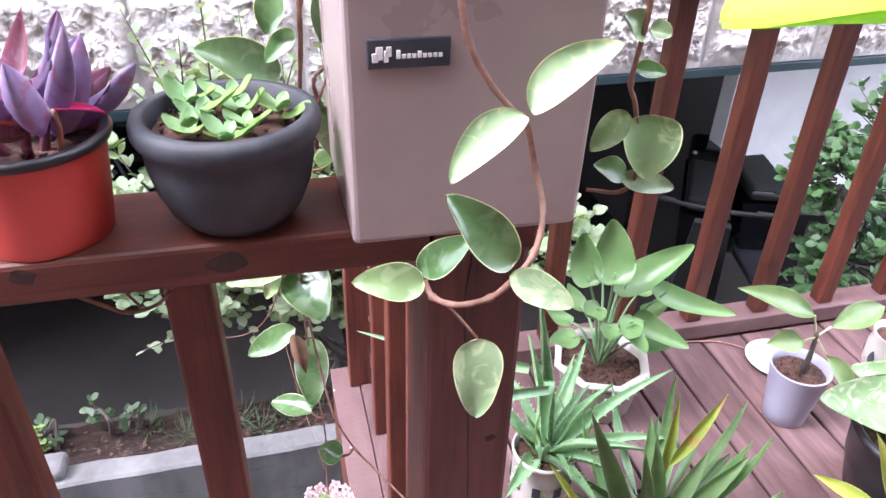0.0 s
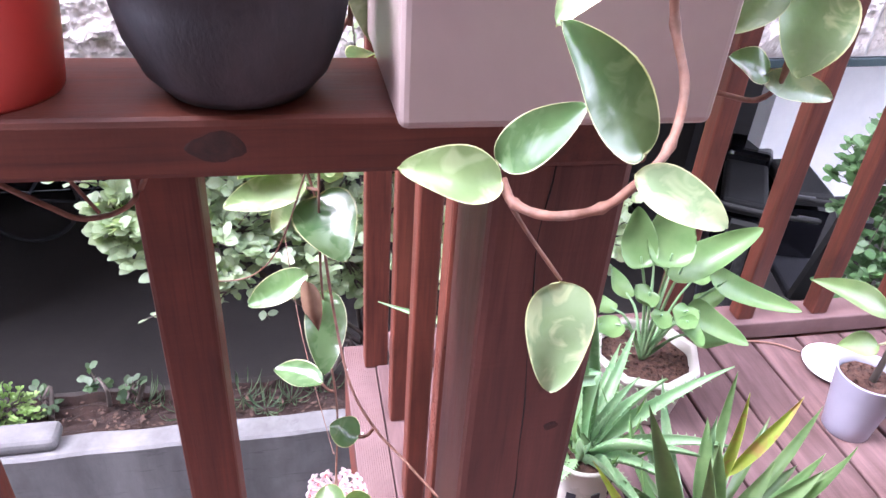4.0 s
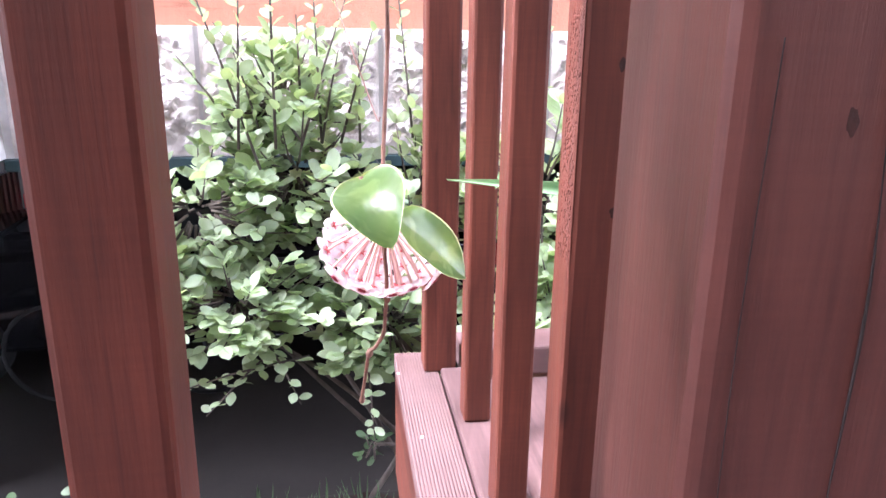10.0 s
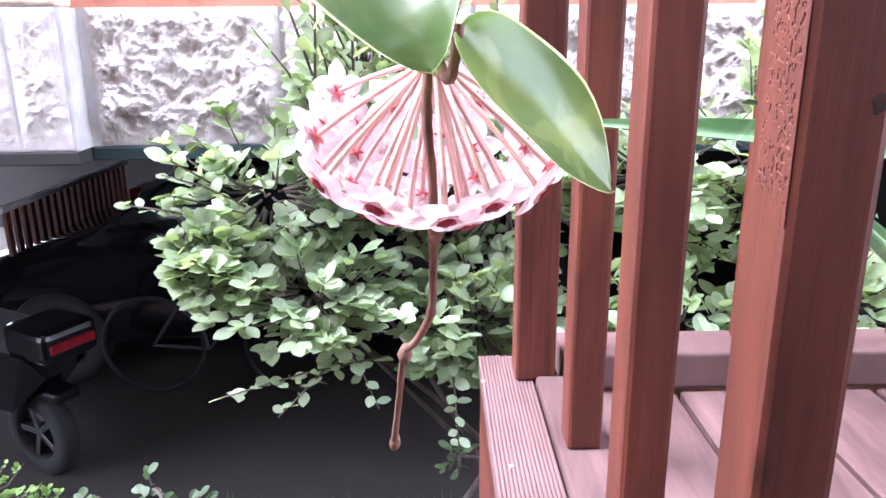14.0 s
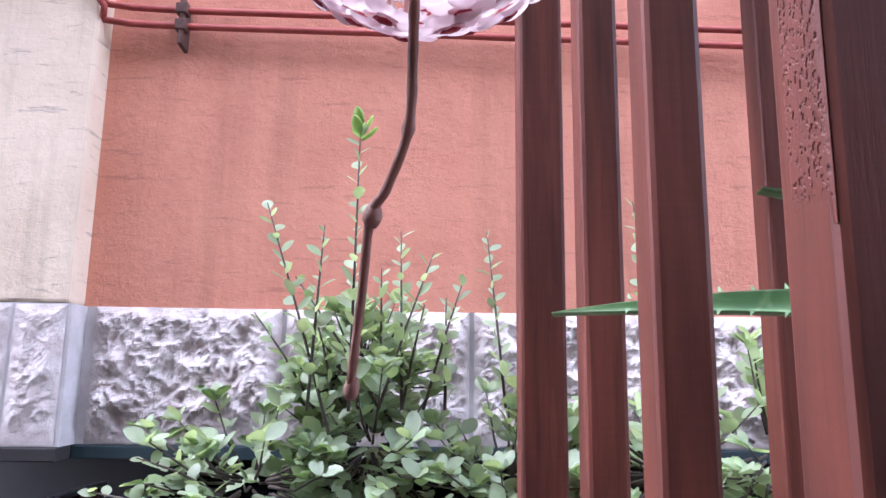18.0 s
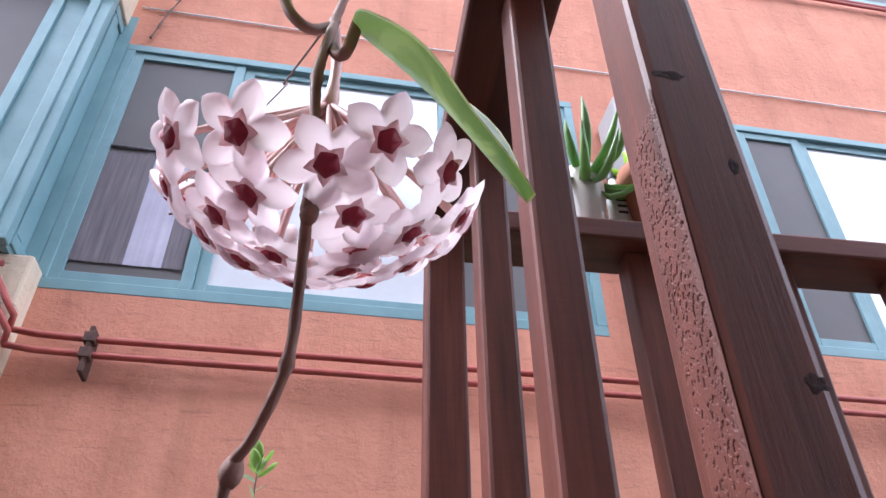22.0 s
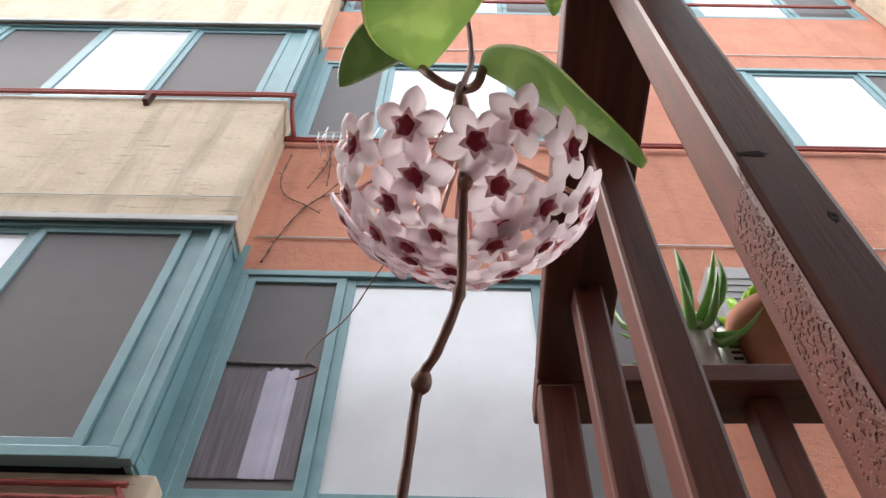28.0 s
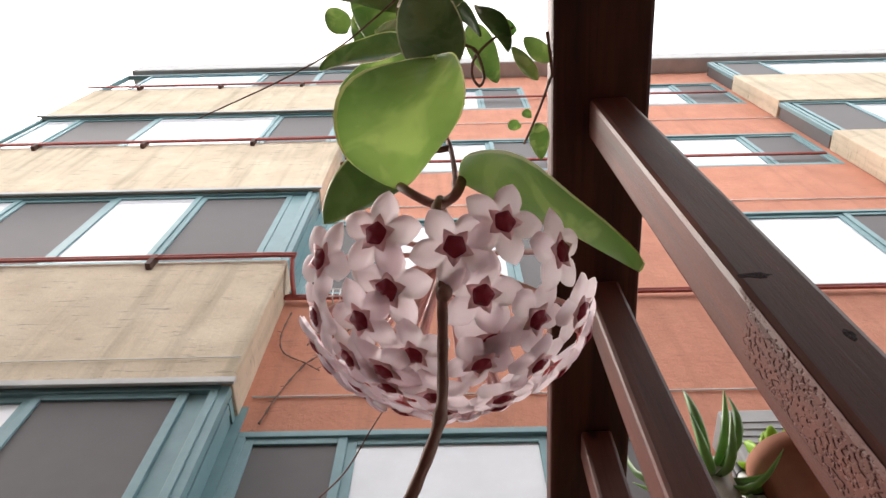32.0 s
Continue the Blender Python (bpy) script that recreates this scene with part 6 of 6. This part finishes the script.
# unseen house wall and eave, added to close the place and block sky light
M["house"] = surface("unseen_house_wall", (0.2, 0.165, 0.15), (0.28, 0.235, 0.21), 3.0, rough=0.9)
house = thing("house", "plain unseen house wall added behind the deck to block sky light", "house", kind="structure")
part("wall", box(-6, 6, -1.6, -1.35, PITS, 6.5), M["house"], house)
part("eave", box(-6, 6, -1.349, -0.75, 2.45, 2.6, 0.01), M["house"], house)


# ---- vehicles in the carport ----
M["carblack"] = surface("black_car_paint", (0.004, 0.004, 0.005), (0.008, 0.008, 0.01), 3.0, rough=0.12, relief=0.0, stain=0.05)
M["cargrey"] = surface("dark_grey_car_paint", (0.05, 0.055, 0.065), (0.07, 0.075, 0.085), 3.0, rough=0.15, relief=0.0, stain=0.05)
M["carglass"] = surface("dark_car_glass", (0.012, 0.014, 0.016), (0.02, 0.022, 0.025), 3.0, rough=0.05, relief=0.0, stain=0.0)
M["tyre"] = surface("black_rubber", (0.006, 0.006, 0.006), (0.013, 0.013, 0.013), 30.0, rough=0.8)
M["rim"] = surface("brushed_alloy", (0.1, 0.1, 0.105), (0.18, 0.18, 0.185), 20.0, rough=0.35, metal=0.9)
M["redlens"] = surface("red_lamp_lens", (0.16, 0.005, 0.01), (0.24, 0.01, 0.016), 10.0, rough=0.15)


def wheel(parent, x, y, z, r, w):
    bm = bmesh.new()
    n = 28
    prof = [(r * 0.62, -w / 2), (r * 0.92, -w / 2), (r, -w * 0.32), (r, w * 0.32), (r * 0.92, w / 2), (r * 0.62, w / 2)]
    rings = [[bm.verts.new((x + a * math.cos(2 * math.pi * k / n), y + b, z + a * math.sin(2 * math.pi * k / n))) for k in range(n)] for a, b in prof]
    for a, b in zip(rings, rings[1:] + rings[:1]):
        for k in range(n):
            bm.faces.new((a[k], b[k], b[(k + 1) % n], a[(k + 1) % n]))
    wh = part("wheel", bm, M["tyre"], parent, smooth=True)
    bm = bmesh.new()
    for k in range(5):
        a = 2 * math.pi * k / 5
        b2 = box(0, r * 0.62, -w * 0.3, w * 0.3, -r * 0.07, r * 0.07, 0.004)
        bmesh.ops.transform(b2, matrix=Matrix.Translation((x, y, z)) @ Matrix.Rotation(a, 4, "Y"), verts=b2.verts)
        me = bpy.data.meshes.new("tmp")
        b2.to_mesh(me)
        b2.free()
        bm.from_mesh(me)
        bpy.data.meshes.remove(me)
    part("rim", bm, M["rim"], wh)


def loft(sections, bm=None):
    """Closed loft through rings of equal length."""
    bm = bm or bmesh.new()
    rs = [[bm.verts.new(p) for p in s] for s in sections]
    n = len(rs[0])
    for a, b in zip(rs, rs[1:]):
        for k in range(n):
            bm.faces.new((a[k], a[(k + 1) % n], b[(k + 1) % n], b[k]))
    bm.faces.new(rs[0][::-1])
    bm.faces.new(rs[-1])
    return bm


def car(label, at, turn, paint):
    ob = thing("car", label, "car", at=at, group="parked cars")
    ob.rotation_euler = (0, 0, radians(turn))
    side = [(-2.15, 0.3), (-2.2, 0.55), (-2.1, 0.72), (-1.25, 0.9), (1.55, 0.98), (2.1, 0.92), (2.2, 0.6), (2.12, 0.3)]
    secs = []
    for y, k in ((-0.86, 0.93), (-0.88, 1.0), (0.88, 1.0), (0.86, 0.93)):
        secs.append([(x * (0.985 if abs(y) == 0.86 else 1), y, 0.3 + (z - 0.3) * k) for x, z in side])
    bm = loft(secs)
    bmesh.ops.bevel(bm, geom=[e for e in bm.edges], offset=0.03, segments=2, affect="EDGES")
    part("body", bm, M[paint], ob, smooth=True)
    cab = [(-1.25, 0.92), (-0.5, 1.42), (0.75, 1.44), (1.6, 0.98)]
    secs = []
    for y, k, z1 in ((-0.8, 1, 0), (-0.62, 0.94, 1), (0.62, 0.94, 1), (0.8, 1, 0)):
        secs.append([(x * k, y if z < 1 else y * (0.82 if z1 == 0 else 1), z - (0.0 if z1 else (0.05 if z > 1 else 0))) for x, z in cab])
    bm = loft(secs)
    bmesh.ops.bevel(bm, geom=[e for e in bm.edges], offset=0.03, segments=2, affect="EDGES")
    part("cabin", bm, M["carglass"], ob, smooth=True)
    part("roof", box(-0.48, 0.72, -0.6, 0.6, 1.425, 1.455, 0.012), M[paint], ob)
    for y in (-0.79, 0.79):
        for x in (-0.02, 0.72):
            part("pillar", box(x, x + 0.07, y - 0.02 if y > 0 else y, y if y > 0 else y + 0.02, 0.93, 1.18, 0.006), M[paint], ob)
        for x in (-0.35, 0.6):
            part("door_handle", box(x, x + 0.2, y * 1.12 - 0.012, y * 1.12 + 0.012, 0.84, 0.865, 0.008), M["rim"], ob)
        part("side_mirror", box(-0.95, -0.75, y * 1.1 - 0.06, y * 1.1 + 0.06, 0.96, 1.08, 0.03), M[paint], ob)
    for y in (-0.66, 0.66):
        part("tail_light", box(2.08, 2.2, y - 0.2, y + 0.2, 0.74, 0.9, 0.02), M["redlens"], ob)
        part("headlight", box(-2.19, -2.05, y - 0.2, y + 0.2, 0.6, 0.72, 0.02), M["rim"], ob)
        for x in (-1.35, 1.35):
            wheel(ob, x, y * 1.22, 0.32, 0.32, 0.2)
    return ob


car("black sedan parked in the dark carport", (-1.15, 5.8, PITS), 2, "carblack")
car("dark grey hatchback parked deeper in the carport", (-0.65, 7.95, PITS), 182, "cargrey")


def scooter(label, at, turn):
    ob = thing("scooter", label, "scooter", at=at, group="parked scooters")
    ob.rotation_euler = (0, 0, radians(turn))
    for x in (-0.62, 0.62):
        wheel(ob, x, 0, 0.24, 0.24, 0.1)
    part("body", loft([[(-0.85, w * 0.5, 0.62), (-0.8, w, 0.75), (-0.1, w, 0.68), (-0.05, w * 0.8, 0.35), (-0.6, w * 0.8, 0.4)] for w in (-0.16, 0.16)]), M["carblack"], ob)
    part("footboard", box(-0.1, 0.35, -0.15, 0.15, 0.28, 0.34, 0.02), M["blackplastic"], ob)
    part("leg_shield", loft([[(0.33, w, 0.3), (0.38, w, 0.3), (0.52, w * 0.7, 0.95), (0.46, w * 0.7, 0.95)] for w in (-0.14, 0.14)]), M["tyre"], ob)
    part("top_case", box(-0.98, -0.66, -0.15, 0.15, 0.72, 0.9, 0.045, seg=3), M["carblack"], ob)
    part("case_reflector", box(-0.99, -0.965, -0.12, 0.12, 0.78, 0.83, 0.01), M["redlens"], ob)
    part("seat", box(-0.82, -0.05, -0.14, 0.14, 0.72, 0.82, 0.035, seg=3), M["tyre"], ob)
    part("fender", box(-0.88, -0.45, -0.07, 0.07, 0.47, 0.53, 0.02), M["carblack"], ob)
    part("fork", tube([(0.5, 0, 0.9), (0.62, 0, 0.26)], 0.03, 8), M["rim"], ob)
    part("handlebar", tube(curve([(0.38, -0.34, 1.0), (0.46, -0.12, 1.02), (0.46, 0.12, 1.02), (0.38, 0.34, 1.0)], 4), 0.014, 8), M["tyre"], ob)
    for y in (-0.3, 0.3):
        part("grip", tube([(0.38, y * 1.1, 1.0), (0.4, y * 0.75, 1.005)], 0.018, 8), M["blackplastic"], ob)
    return ob


scooter("black scooter with a red tail lamp in the carport", (-2.6, 4.15, PITS), 152)
scooter("black scooter parked in shade under the building", (2.62, 3.45, PITS), 238)
scooter("black scooter parked beside another in shade", (3.15, 3.5, PITS), 255)
bike = thing("bicycle", "old bicycle standing in the dark carport", "bicycle", at=(-1.35, 4.75, PITS))
for x in (-0.45, 0.45):
    bm = bmesh.new()
    tube([(x + 0.32 * math.cos(a), 0, 0.33 + 0.32 * math.sin(a)) for a in (2 * math.pi * k / 28 for k in range(29))], 0.015, 6, bm, False)
    part("wheel", bm, M["tyre"], bike, smooth=True)
for a, b in (((-0.45, 0, 0.33), (-0.1, 0, 0.3)), ((-0.1, 0, 0.3), (-0.2, 0, 0.8)), ((-0.1, 0, 0.3), (0.3, 0, 0.75)), ((-0.18, 0, 0.72), (0.3, 0, 0.75)), ((-0.45, 0, 0.33), (-0.18, 0, 0.72)), ((0.45, 0, 0.33), (0.28, 0, 0.95))):
    part("frame_tube", tube([a, b], 0.012, 7), M["cargrey"], bike)
part("saddle", box(-0.32, -0.1, -0.07, 0.07, 0.8, 0.85, 0.025), M["tyre"], bike)
part("handlebar", tube(curve([(0.2, -0.25, 0.97), (0.28, -0.1, 0.98), (0.28, 0.1, 0.98), (0.2, 0.25, 0.97)], 4), 0.012, 7), M["cargrey"], bike)
slats = thing("slatted_fence", "brown slatted balustrade with a white top rail on a dark plinth", "fence", at=(-2.9, 5.2, PITS))
part("plinth", box(-0.06, 0.06, 0.0, 2.0, 0.0, 0.6, 0.01), M["rust"], slats)
for k in range(19):
    part("slat", box(-0.015, 0.015, 0.03 + 0.104 * k, 0.085 + 0.104 * k, 0.601, 1.1, 0.004), M["woodZ"], slats)
part("top_rail", box(-0.03, 0.03, -0.02, 2.02, 1.101, 1.14, 0.006), M["white"], slats)
lightwall = part("wall_yard", box(3.05, 8.0, 4.05, 4.2, PITS + 0.5, -0.03), M["white"])
tagged(lightwall, "whitewashed wall at the back of the yard", "wall", kind="structure")

base = part("wall_yard_base", box(3.05, 8.0, 4.04, 4.21, PITS, PITS + 0.498), M["shadedwall"])
tagged(base, "dark base of the whitewashed yard wall", "wall", kind="structure")

vine = thing("dry_vine_stem", "dark red-brown dry vine stem looped under the handrail", "vine stem", at=(-0.125, 0.501, 0.858))
part("stem", tube([Vector(p) - Vector(vine.location) for p in curve([(-0.19, 0.503, 0.857), (-0.165, 0.501, 0.84), (-0.144, 0.5, 0.826), (-0.125, 0.499, 0.817), (-0.099, 0.501, 0.825), (-0.082, 0.504, 0.857)], 6)], 0.0017, 7), M["stem"], vine, smooth=True)
part("twig", tube([Vector(p) - Vector(vine.location) for p in curve([(-0.138, 0.503, 0.857), (-0.128, 0.502, 0.838), (-0.117, 0.5, 0.82)], 5)], 0.0012, 6), M["stem"], vine, smooth=True)

# ---- deck boards, one by one ----
bm = box(-0.0565, 0.0565, -1.3, 1.29, -0.024, 0.0, 0.0025, seg=1)
BOARD = bpy.data.meshes.new("deck_board")
bm.to_mesh(BOARD)
bm.free()
BOARD.materials.append(M["deckX"])
x = 0.252
while x < 2.6:
    o = new("deck_board", BOARD)
    o.parent, o.location = deck, (x, -0.031, DECK)
    x += 0.12
bm = box(-0.0565, 0.0565, -1.28, 0.5, -0.024, 0.0, 0.0025, seg=1)
SHORT = bpy.data.meshes.new("deck_board")
bm.to_mesh(SHORT)
bm.free()
SHORT.materials.append(M["deckX"])
x = 0.132
while x > -2.3:
    o = new("deck_board", SHORT)
    o.parent, o.location = deck, (x, -0.06, DECK)
    x -= 0.12
